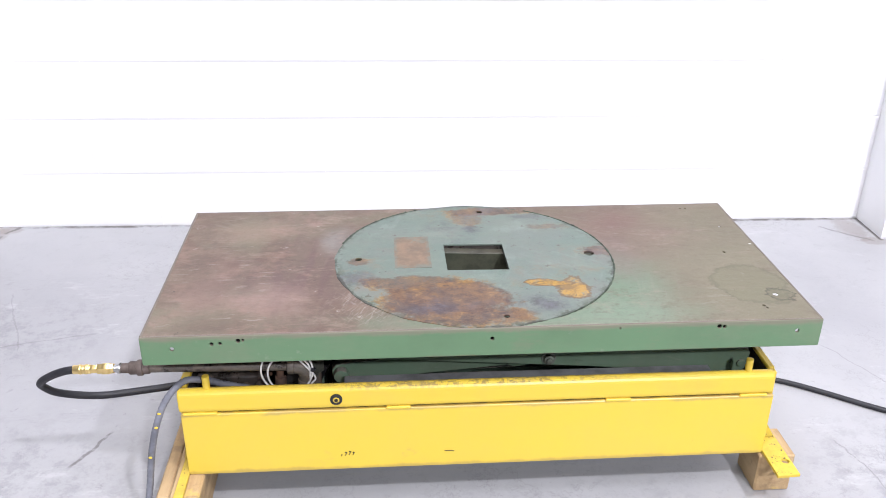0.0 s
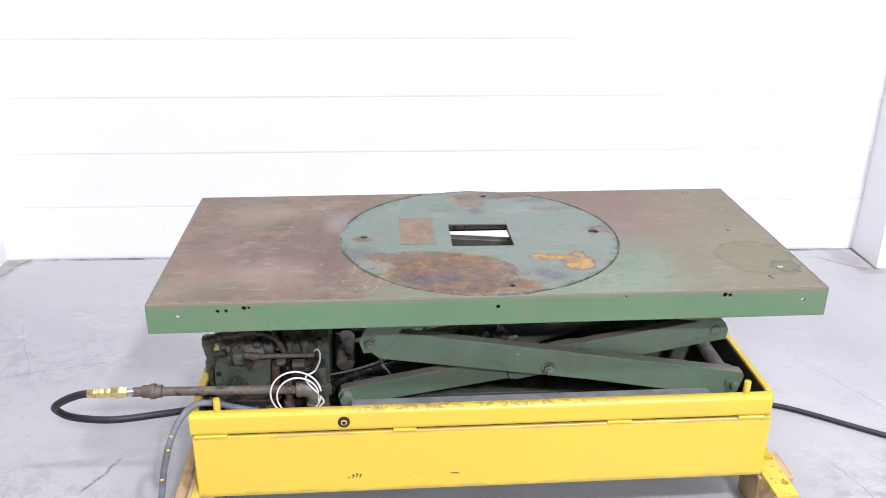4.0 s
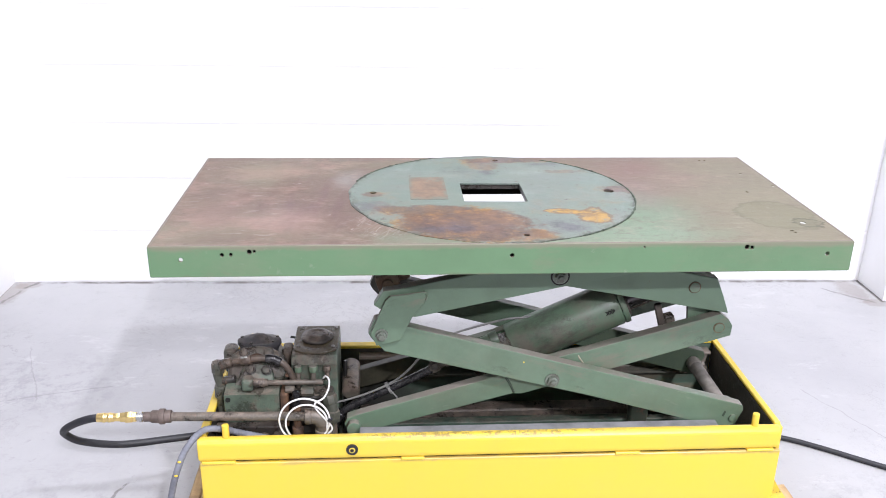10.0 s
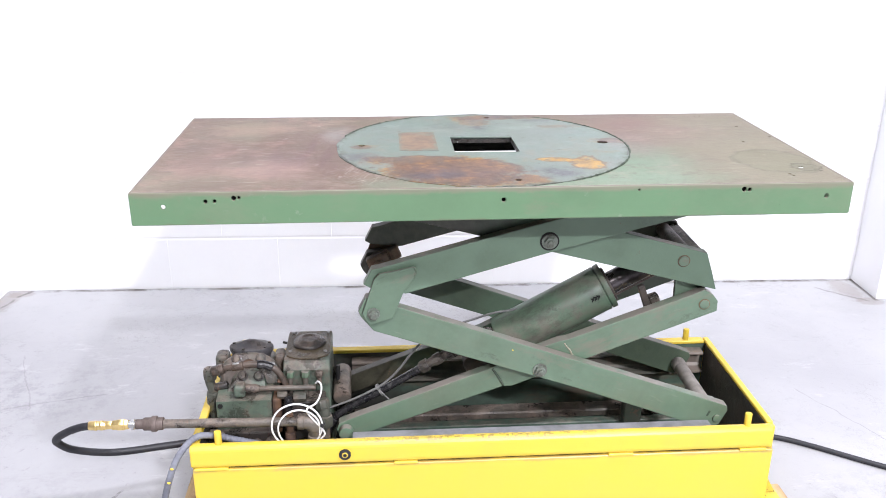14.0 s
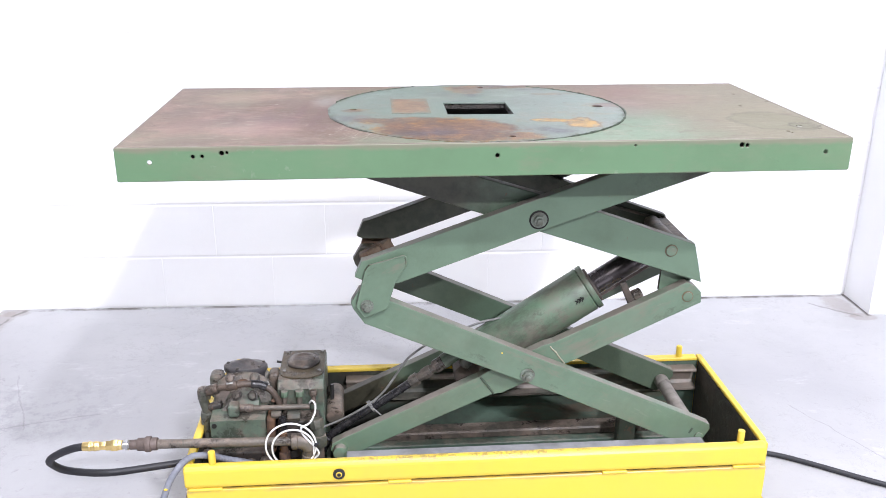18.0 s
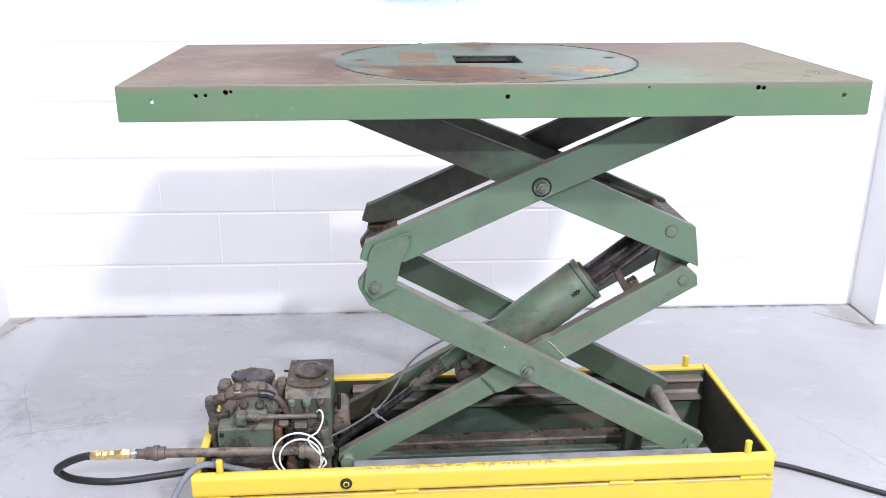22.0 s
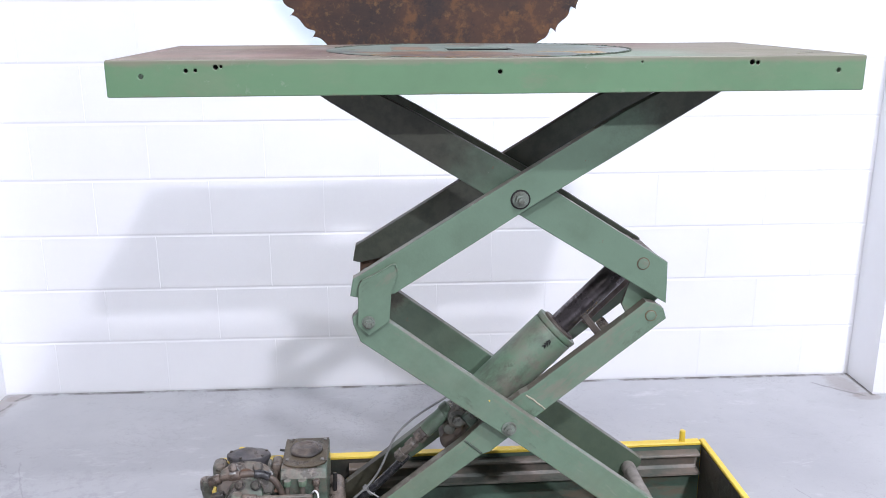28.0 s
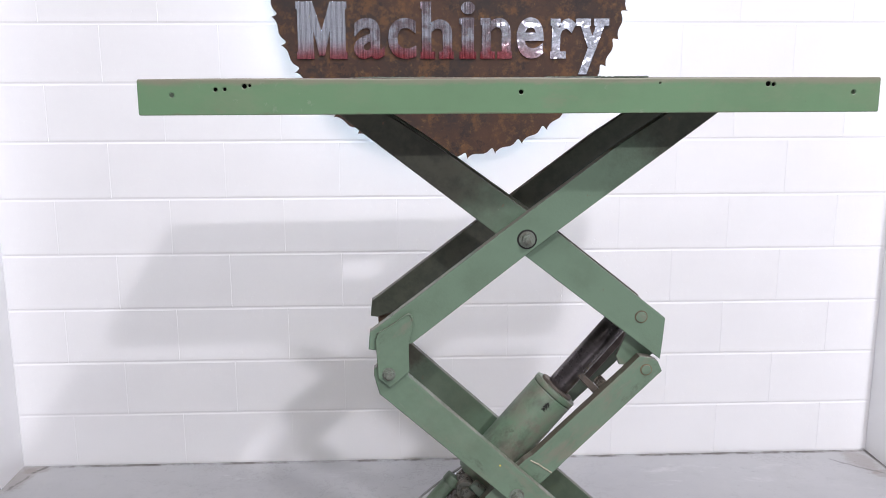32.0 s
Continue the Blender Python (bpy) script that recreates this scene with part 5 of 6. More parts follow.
part("port_tube", rods(((-0.362, YF, 0.057), (-0.29, YF + 0.01, 0.054), 0.0165), ((-0.305, YF + 0.008, 0.0545), (-0.285, YF + 0.01, 0.053), 0.0195), seg=18, bevel=0.002), barrel_green, barrel, "green oil port tube")
for k in range(6):  # blurred ink scribble beside the gland
    x, rise = -0.044 + 0.0034 * k, (0.004, 0.002, 0.005, 0.003, 0.0055, 0.003)[k]
    bm = hose([(x, RAM_Y - 0.0518, 0.009 - rise), (x + 0.003, RAM_Y - 0.052, 0.01), (x + 0.0005, RAM_Y - 0.0515, 0.0095 + rise), (x + 0.004, RAM_Y - 0.0516, 0.0105)], 0.0011, 4, 6)
    part("ink_mark", bm, shade_and_mark_black, barrel)
ram_rod = part("ram_rod", rods(((-0.24, RAM_Y, 0), (0.0, RAM_Y, 0), 0.026), seg=28, bevel=0.002), chrome, lift, "dark oily chromed ram rod")
part("clevis_plate", boxes((-0.19, 0.01, RAM_Y + 0.056, RAM_Y + 0.066, -0.068, -0.02), bevel=0.003), pipe_brown, ram_rod, "oily brown plate beside the ram rod")
part("rod_eye", rods(((-0.01, RAM_Y - 0.035, -0.0), (-0.01, RAM_Y + 0.035, -0.0), 0.025), bevel=0.003), grime_iron, ram_rod)

# oil line from the pump to the ram, in a rigid run that swings at its lower end
OIL_A = Vector((-0.2267, 0.165, 0.276))
part("hose_sleeve", hose([(-0.268, 0.165, 0.2), (-0.256, 0.165, 0.228), (-0.243, 0.165, 0.255), (-0.232, 0.165, 0.27)], 0.0135, 6), wet_rubber, lift, "black sleeve round the hose foot")
oil_line = part("oil_hose", hose([(-0.05, 0, -0.02), (-0.028, 0, -0.012), (0, 0, 0), (0.05, 0.0, 0.003), (0.12, 0.0, 0.0), (0.19, 0.002, -0.001), (0.235, 0.003, 0.0)], 0.0092, 8), wet_rubber, lift, "glossy black oil hose with a cable tie")
part("cable_tie", rods(((0.114, 0, 0.0), (0.119, 0, 0.0), 0.0125), ((0.113, -0.004, 0.014), (0.12, -0.004, 0.014), 0.007), ((0.118, -0.011, 0.004), (0.124, -0.016, -0.02), 0.0018), seg=12), line_grey, oil_line, "pale cable tie")
part("return_line", hose([(-0.03, -0.01, 0.04), (0.0, -0.01, 0.031), (0.06, -0.01, 0.02), (0.117, -0.006, 0.0145), (0.15, -0.004, 0.0175), (0.181, -0.002, 0.026), (0.22, 0, 0.042), (0.25, 0.005, 0.051), (0.286, 0.01, 0.052), (0.32, 0.02, 0.044), (0.37, 0.03, 0.029), (0.42, 0.045, 0.009), (0.455, 0.05, -0.008), (0.49, 0.052, -0.022)], 0.0025, 7, 8), line_grey, oil_line, "thin grey return line")

# ---- timbers under the base ----
for x0, x1, y0, y1 in ((0.716, 0.797, -0.008, 0.09), (0.7, 0.797, 0.4, 0.5), (-0.551, -0.489, -0.078, 0.45), (-0.582, -0.5545, -0.05, 0.5)):
    skid = part("timber_skid", boxes((x0, x1, y0, y1, 0.0, 0.0995 if x1 - x0 > 0.05 else 0.088), bevel=0.004), wood, None)
    skid.matrix_world = BASE
    tagged(skid, "raw pine timber under the base feet", "timber", "timbers under the base")

# ---- power unit in the base ----
unit = thing("power_unit", "oily green hydraulic pump, motor and tank", "power unit", BASE)


def power_unit():
    side = pose(0, 0, 0, 90, 0, 90)  # outline in y and z, thickness along x
    tank = part("tank", plate([(0.176, 0.122), (0.33, 0.122), (0.33, 0.404), (0.192, 0.404), (0.176, 0.388)], [], 0.103, 0.003, Matrix.Translation((-0.2405, 0, 0)) @ side), unit_green, unit, "tall green oil tank under grime")
    lid = [(-0.2415, 0.3285), (-0.341, 0.3285), (-0.342, 0.22)] + [(-0.2915 - 0.0485 * math.cos(math.pi * k / 10), 0.219 - 0.026 * math.sin(math.pi * k / 10)) for k in range(11)] + [(-0.2415, 0.22)]
    part("tank_lid", plate(lid[::-1], [], 0.004, 0.001, Matrix.Translation((0, 0, 0.4082))), unit_lid, tank, "brown dusty lid plate")
    dome = [(0.037, 0.0), (0.037, 0.004), (0.034, 0.008), (0.028, 0.009), (0.024, 0.0135), (0.014, 0.015), (0.012, 0.0125), (0.004, 0.013)]
    part("filler_cap", lathe(dome, Matrix.Translation((-0.291, 0.268, 0.408)), 40, 5, 0.03), unit_dark, tank, "dark lobed filler cap")
    for x, y in ((-0.331, 0.226), (-0.252, 0.224), (-0.331, 0.318), (-0.25, 0.318)):
        part("screw", rods(((x, y, 0.408), (x, y, 0.411), 0.004), seg=8), grey_steel, tank)
    part("sight_wire", rods(((-0.356, 0.3, 0.395), (-0.34, 0.3, 0.392), 0.003), seg=8), dark_steel, tank)
    # motor: upright ribbed body, arched casting, end bell like a hat
    body = [(0.06, 0.122), (0.062, 0.35), (0.058, 0.38), (0.052, 0.388)]
    motor = part("motor_body", lathe(body, Matrix.Translation((-0.418, 0.243, 0)), 32), unit_brown, unit, "oily brown motor casting")
    bell = [(0.04, 0.386), (0.0425, 0.4), (0.0475, 0.409), (0.0485, 0.412), (0.0485, 0.42), (0.0465, 0.4225), (0.037, 0.4235), (0.027, 0.4275), (0.013, 0.434), (0.004, 0.435)]
    cap = part("end_bell", lathe(bell, Matrix.Translation((-0.4195, 0.243, -0.002)) @ Matrix.Diagonal((1, 0.56, 1, 1)), 40, 6, 0.02), bell_grey, motor, "dark grey greasy end bell")
    for a in (20, 100, 160, 250, 320):
        x, y = -0.4195 + 0.0425 * math.cos(radians(a)), 0.243 + 0.0235 * math.sin(radians(a))
        part("bell_screw", rods(((x, y, 0.416), (x, y, 0.4235), 0.0036), seg=8, bevel=0.001), unit_dark, cap)
    for k in range(14):
        a = 2 * math.pi * k / 14
        c, s = math.cos(a), math.sin(a)
        part("rib", rods(((-0.418 + 0.061 * c, 0.243 + 0.061 * s, 0.2), (-0.418 + 0.061 * c, 0.243 + 0.061 * s, 0.37), 0.006), seg=6), unit_brown, motor)
    for x0, x1 in ((-0.5, -0.47), (-0.368, -0.343)):
        part("shoulder_lug", boxes((x0, x1, 0.22, 0.262, 0.345, 0.404), bevel=0.01, seg=3), unit_brown, motor)
    # arched pump face with two bolts and a hub; lower cover with two bolts
    tilt = pose(-0.418, 0.186, 0.402, 56)
    part("pump_face", plate(arch(0.053, 0.05), [], 0.05, 0.008, tilt @ pose(0, -0.012, 0.004) @ Matrix.Diagonal((1.2, 0.74, 1, 1))), unit_brown, motor, "arched brown pump face")
    part("pump_hub", lathe([(0.02, -0.01), (0.018, 0.008), (0.013, 0.014), (0.006, 0.016)], tilt @ pose(0, -0.008, 0), 20), rust_steel, motor)
    for x in (-0.027, 0.026):
        part("washer", rods((tilt @ Vector((x, 0.012, 0.002)), tilt @ Vector((x, 0.012, 0.0065)), 0.012), seg=16, bevel=0.001), unit_dark, motor)
        part("bolt_head", rods((tilt @ Vector((x, 0.012, 0.006)), tilt @ Vector((x, 0.012, 0.015)), 0.009), seg=6, bevel=0.0015), unit_brown, motor)
    low = pose(-0.417, 0.152, 0.376, 58)
    part("pump_cover", plate(arch(0.038, 0.032), [], 0.034, 0.007, low @ pose(0, -0.004, 0.003)), unit_green, motor, "oily green pump cover")
    part("cover_wedge", plate([(-0.062, -0.04), (-0.03, -0.04), (-0.006, 0.016), (-0.016, 0.028)], [], 0.018, 0.004, low @ pose(0, 0, 0.006)), unit_brown, motor)
    for x, y in ((-0.012, 0.014), (0.023, 0.012)):
        part("washer", rods((low @ Vector((x, y, 0.003)), low @ Vector((x, y, 0.0075)), 0.0115), seg=16, bevel=0.001), unit_dark, motor)
        part("bolt_head", rods((low @ Vector((x, y, 0.006)), low @ Vector((x, y, 0.016)), 0.0085), seg=6, bevel=0.0015), unit_brown, motor)
    part("bent_pipe", hose([(-0.482, 0.13, 0.418), (-0.47, 0.13, 0.422), (-0.445, 0.129, 0.427), (-0.414, 0.128, 0.432), (-0.388, 0.13, 0.431), (-0.366, 0.132, 0.424), (-0.35, 0.131, 0.413), (-0.338, 0.13, 0.392), (-0.331, 0.13, 0.368)], 0.007, 7), oily_pipe, unit, "brown bent oil pipe")
    part("pipe_end", rods(((-0.488, 0.13, 0.4165), (-0.462, 0.13, 0.4235), 0.0115), seg=14, bevel=0.003), oily_pipe, unit)
    part("pipe_collar", rods(((-0.445, 0.1288, 0.427), (-0.42, 0.128, 0.431), 0.0098), seg=14, bevel=0.002), oily_pipe, unit)
    part("pipe_tag", rods(((-0.443, 0.126, 0.4335), (-0.428, 0.126, 0.4365), 0.0035), seg=10, bevel=0.001), zinc, unit, "bright worn metal clip")
    part("black_sleeve", hose([(-0.392, 0.13, 0.431), (-0.375, 0.132, 0.4285), (-0.36, 0.132, 0.421)], 0.0095, 5), wet_rubber, unit)
    part("clamp_plate", boxes((-0.352, -0.33, 0.128, 0.14, 0.384, 0.39), bevel=0.002), rust_steel, unit)
    post = part("pipe_post", hose([(-0.492, 0.155, 0.25), (-0.496, 0.152, 0.3), (-0.494, 0.15, 0.35), (-0.5, 0.15, 0.385), (-0.497, 0.148, 0.41)], 0.0105, 6, 14), unit_brown, unit)
    part("post_collar", rods(((-0.498, 0.15, 0.388), (-0.497, 0.148, 0.414), 0.0145), seg=8, bevel=0.003), unit_brown, post)
    part("post_collar", rods(((-0.495, 0.151, 0.325), (-0.494, 0.15, 0.357), 0.0155), seg=10, bevel=0.004), unit_brown, post)
    part("post_branch", rods(((-0.495, 0.15, 0.365), (-0.462, 0.15, 0.372), 0.009), seg=12, bevel=0.001), unit_dark, post)
    block_ = part("valve_block", plate([(0.104, 0.24), (0.165, 0.24), (0.165, 0.366), (0.152, 0.366), (0.106, 0.356)], [], 0.119, 0.003, Matrix.Translation((-0.3635, 0, 0)) @ side), unit_green, unit, "green valve block with a dusty top")
    part("end_cap", boxes((-0.363, -0.345, 0.108, 0.155, 0.27, 0.356), bevel=0.006, seg=2), rust_steel, block_)
    # black disc stands in for the shaded hole in the block
    part("block_hole_mark", rods(((-0.473, 0.1045, 0.346), (-0.473, 0.1025, 0.346), 0.0055), seg=12), shade_and_mark_black, block_)
    part("lower_cover", boxes((-0.5, -0.35, 0.082, 0.103, 0.19, 0.292), bevel=0.004, seg=2), unit_dark, unit, "dark cover below the valve block")
    part("relief_knob", boxes((-0.443, -0.418, 0.106, 0.134, 0.362, 0.391), bevel=0.007, seg=3), unit_green, unit)
    part("cross_pipe", rods(((-0.42, 0.12, 0.378), (-0.268, 0.12, 0.3765), 0.0058), ((-0.418, 0.12, 0.378), (-0.395, 0.12, 0.378), 0.0095), ((-0.4, 0.12, 0.378), (-0.388, 0.12, 0.378), 0.008), seg=12, bevel=0.001), pipe_dust, unit, "thin dusty cross pipe")
    part("manifold", boxes((-0.345, -0.25, 0.128, 0.175, 0.22, 0.338), bevel=0.006, seg=2), unit_dark, unit)
    part("manifold_lower", boxes((-0.33, -0.285, 0.1, 0.127, 0.22, 0.31), bevel=0.006, seg=2), unit_dark, unit)
    part("union_nut", rods(((-0.352, 0.12, 0.36), (-0.33, 0.12, 0.36), 0.009), ((-0.318, 0.125, 0.352), (-0.29, 0.125, 0.352), 0.012), seg=8, bevel=0.002), unit_brown, unit)
    for x, k in ((-0.327, 0.9), (-0.294, 1.05), (-0.263, 0.9)):
        nip = part("nipple", rods(((x, 0.16, 0.33), (x, 0.168, 0.386), 0.006 * k), seg=12), pipe_dust, unit)
        part("nipple_nut", rods(((x, 0.1665, 0.3765), (x, 0.168, 0.39), 0.0098 * k), seg=8, bevel=0.002), green if x < -0.28 else pipe_dust, nip)
        part("nipple_nut", rods(((x, 0.1625, 0.347), (x, 0.164, 0.357), 0.0085 * k), seg=6, bevel=0.0015), unit_green, nip)
    stub = part("pressure_stub", hose([(-0.252, 0.1, 0.22), (-0.252, 0.1, 0.28), (-0.25, 0.102, 0.32), (-0.255, 0.108, 0.345)], 0.0125, 6, 14), unit_brown, unit)
    part("stub_nut", rods(((-0.252, 0.1, 0.29), (-0.251, 0.101, 0.318), 0.019), seg=6, bevel=0.003), unit_brown, stub)
    part("stub_nut", rods(((-0.252, 0.104, 0.332), (-0.256, 0.11, 0.352), 0.0165), seg=8, bevel=0.003), unit_brown, stub)
    part("black_plug", rods(((-0.327, 0.105, 0.3), (-0.327, 0.105, 0.362), 0.0085), seg=12, bevel=0.002), wet_rubber, unit)
    part("bed_plate", boxes((-0.505, -0.235, 0.075, 0.4, 0.1205, 0.135), bevel=0.002), unit_dark, unit)
    part("drain_pipe", rods(((-0.23, 0.2, 0.125), (-0.226, 0.245, 0.36), 0.0045), seg=10), dark_steel, unit)
    part("low_pipe", rods(((-0.49, 0.07, 0.2), (-0.3, 0.07, 0.2), 0.016), ((-0.44, 0.07, 0.2), (-0.41, 0.07, 0.2), 0.022), seg=14, bevel=0.002), unit_dark, unit)
    for x, z in ((-0.445, 0.262), (-0.4, 0.266), (-0.37, 0.27)):
        part("fitting", rods(((x, 0.05, z), (x + 0.008, 0.075, z + 0.006), 0.013), seg=8, bevel=0.003), unit_dark, unit)
    part("riser", rods(((-0.322, 0.066, 0.2), (-0.322, 0.068, 0.345), 0.008), ((-0.322, 0.066, 0.28), (-0.322, 0.066, 0.3), 0.012), seg=12, bevel=0.002), rust_steel, unit)


power_unit()

# ---- pipe, couplings and hose at the side ----
feed = thing("feed_hose", "rusty pipe with brass coupling and black hose", "hose", BASE)
PY, PZ = 0.05, 0.338
part("feed_pipe", rods(((-0.585, PY, PZ + 0.003), (-0.285, PY, PZ - 0.003), 0.0098), seg=18), pipe_dust, feed, "brown oxidised feed pipe")
part("elbow", hose([(-0.3, PY, PZ - 0.003), (-0.286, PY, PZ - 0.003), (-0.275, PY, PZ - 0.007), (-0.268, PY, PZ - 0.017), (-0.267, PY, PZ - 0.034), (-0.267, PY, PZ - 0.08)], 0.0148, 7, 16, lambda i: 1.12 if 4 < i < 24 else 1.0), pipe_dust, feed, "dusty cast pipe elbow")
part("elbow_collar", rods(((-0.304, PY, PZ - 0.003), (-0.29, PY, PZ - 0.003), 0.0175), ((-0.267, PY, PZ - 0.034), (-0.267, PY, PZ - 0.048), 0.0175), seg=18, bevel=0.003), pipe_dust, feed)
part("union", rods(((-0.622, PY, PZ + 0.004), (-0.58, PY, PZ + 0.004), 0.0137), ((-0.606, PY, PZ + 0.004), (-0.593, PY, PZ + 0.004), 0.0166), ((-0.638, PY, PZ + 0.004), (-0.62, PY, PZ + 0.004), 0.0104), seg=10, bevel=0.002), pipe_brown, feed, "brown pipe union")
part("steel_nipple", rods(((-0.652, PY, PZ + 0.004), (-0.636, PY, PZ + 0.004), 0.0075), ((-0.646, PY, PZ + 0.004), (-0.64, PY, PZ + 0.004), 0.011), seg=14), zinc, feed)
part("brass_coupling", rods(((-0.685, PY, PZ + 0.004), (-0.652, PY, PZ + 0.004), 0.0111), ((-0.675, PY, PZ + 0.004), (-0.66, PY, PZ + 0.004), 0.0127), ((-0.7, PY, PZ + 0.004), (-0.683, PY, PZ + 0.004), 0.0094), seg=6, bevel=0.0015), brass, feed, "brass hex coupling")
part("brass_ferrule", rods(((-0.733, PY, PZ + 0.004), (-0.698, PY, PZ + 0.004), 0.0094), ((-0.722, PY, PZ + 0.004), (-0.716, PY, PZ + 0.004), 0.0103), ((-0.71, PY, PZ + 0.004), (-0.704, PY, PZ + 0.004), 0.0103), seg=20, bevel=0.001), brass, feed)
part("black_hose", hose([(-0.725, PY, PZ + 0.004), (-0.75, PY + 0.002, PZ), (-0.782, 0.06, 0.323), (-0.815, 0.08, 0.295), (-0.823, 0.1, 0.27), (-0.799, 0.12, 0.238), (-0.727, 0.15, 0.208), (-0.623, 0.18, 0.2), (-0.557, 0.2, 0.196), (-0.5, 0.2, 0.2)], 0.0082, 8, 14), rubber, feed, "black rubber hose in a loop")

conduit = thing("conduit", "grey ribbed flexible conduit hanging over the base corner", "conduit", BASE)
pts = [(-0.36, 0.09, 0.25), (-0.4, 0.06, 0.28), (-0.44, 0.046, 0.3), (-0.475, 0.039, 0.3145), (-0.512, 0.023, 0.3225), (-0.543, -0.004, 0.298), (-0.563, -0.02, 0.253), (-0.578, -0.022, 0.2), (-0.588, -0.022, 0.15), (-0.6, -0.025, 0.08), (-0.612, -0.05, 0.022), (-0.63, -0.15, 0.0125), (-0.7, -0.3, 0.0125)]
part("ribbed_tube", hose(pts, 0.0068, 24, 12, lambda i: (1.05, 1.07, 1.05, 0.94)[i % 4]), grey_conduit, conduit)
for k, side in ((5, -0.4), (6, 0.3), (7, -0.1)):
    p = Vector(pts[k]) + (Vector(pts[k + 1]) - Vector(pts[k])) * (0.5 if side < 0 else 0.1) + Vector((0.006 * side, -0.0095, 0.002))
    bm = bmesh.new()
    bmesh.ops.create_icosphere(bm, subdivisions=1, radius=1.0, matrix=Matrix.Translation(p) @ Matrix.Diagonal((0.0045, 0.0022, 0.003, 1)))
    part("paint_splash", smooth(bm, 3.0), yellow, conduit, "yellow paint splash")

wire = thing("wire_coil", "white cable coiled round the pipe elbow", "cable", BASE)
ring_pts = []
for k in range(38):
    a = radians(-30) + 2 * math.pi * k / 18
    r = 1.0 if k < 19 else 0.78 + 0.01 * (k - 19)
    ring_pts.append((-0.3035 + 0.0525 * r * math.cos(a) + (0.006 if k > 18 else 0), 0.0335 + (0.0035 if k > 18 else 0), 0.3345 + 0.0535 * r * math.sin(a) - (0.008 if k > 18 else 0)))
ring_pts += [(-0.283, 0.045, 0.3625), (-0.264, 0.06, 0.3725), (-0.2545, 0.08, 0.3845), (-0.2545, 0.098, 0.3945), (-0.262, 0.108, 0.3975), (-0.268, 0.114, 0.389)]
part("white_cable", hose(ring_pts, 0.0021, 4, 8), white_wire, wire)
part("cable_clip", rods(((-0.252, 0.0335, 0.332), (-0.2485, 0.0335, 0.339), 0.0045), seg=10), rubber, wire)

cable = thing("floor_cable", "black cable lying on the floor beside the base", "cable", BASE)
part("cable_run", hose([(0.5, 0.5, 0.0075), (0.7, 0.47, 0.0075), (0.85, 0.435, 0.0075), (0.95, 0.405, 0.0075), (1.036, 0.353, 0.0075), (1.167, 0.26, 0.0075), (1.4, 0.11, 0.0075), (1.7, -0.19, 0.0075), (1.9, -0.9, 0.0075)], 0.0072, 8, 12), rubber, cable)

# ---- saw blade sign on the wall ----
SX, SZ, SR, SY = 0.054, 1.778, 0.608, 1.455
sign = thing("wall_sign", "rusty brown saw blade sign with steel lettering, lit from behind", "sign", pose(0, 0, 0))


def letter(char, x, w, z, h):
    """One heavy cut-out character fitted into a box on the blade's face."""
    if char == "M":
        out = [(0, 0), (0.33, 0), (0.33, 0.5), (0.44, 0.06), (0.56, 0.06), (0.67, 0.5), (0.67, 0), (1, 0), (1, 1), (0.68, 1), (0.5, 0.5), (0.32, 1), (0, 1)]
        return plate([(x + w * u, z + h * v) for u, v in out], [], 0.006, 0.0008, Matrix.Translation((0, SY - 0.0065, 0)) @ UPRIGHT)
    data = bpy.data.curves.new("letter", "FONT")
    data.body, data.size, data.offset, data.extrude, data.resolution_u = char, 1.0, 0.022, 0.5, 6
    ob = bpy.data.objects.new("letter", data)
    me = bpy.data.meshes.new_from_object(ob)
    bpy.data.objects.remove(ob)
    bpy.data.curves.remove(data)
    xs, ys = [v.co.x for v in me.vertices], [v.co.y for v in me.vertices]
    for v in me.vertices:
        v.co = (x + (v.co.x - min(xs)) / (max(xs) - min(xs)) * w, SY - 0.0005 - 0.006 * (v.co.z + 0.5), z + (v.co.y - min(ys)) / (max(ys) - min(ys)) * h)
    me.materials.clear()
    return me


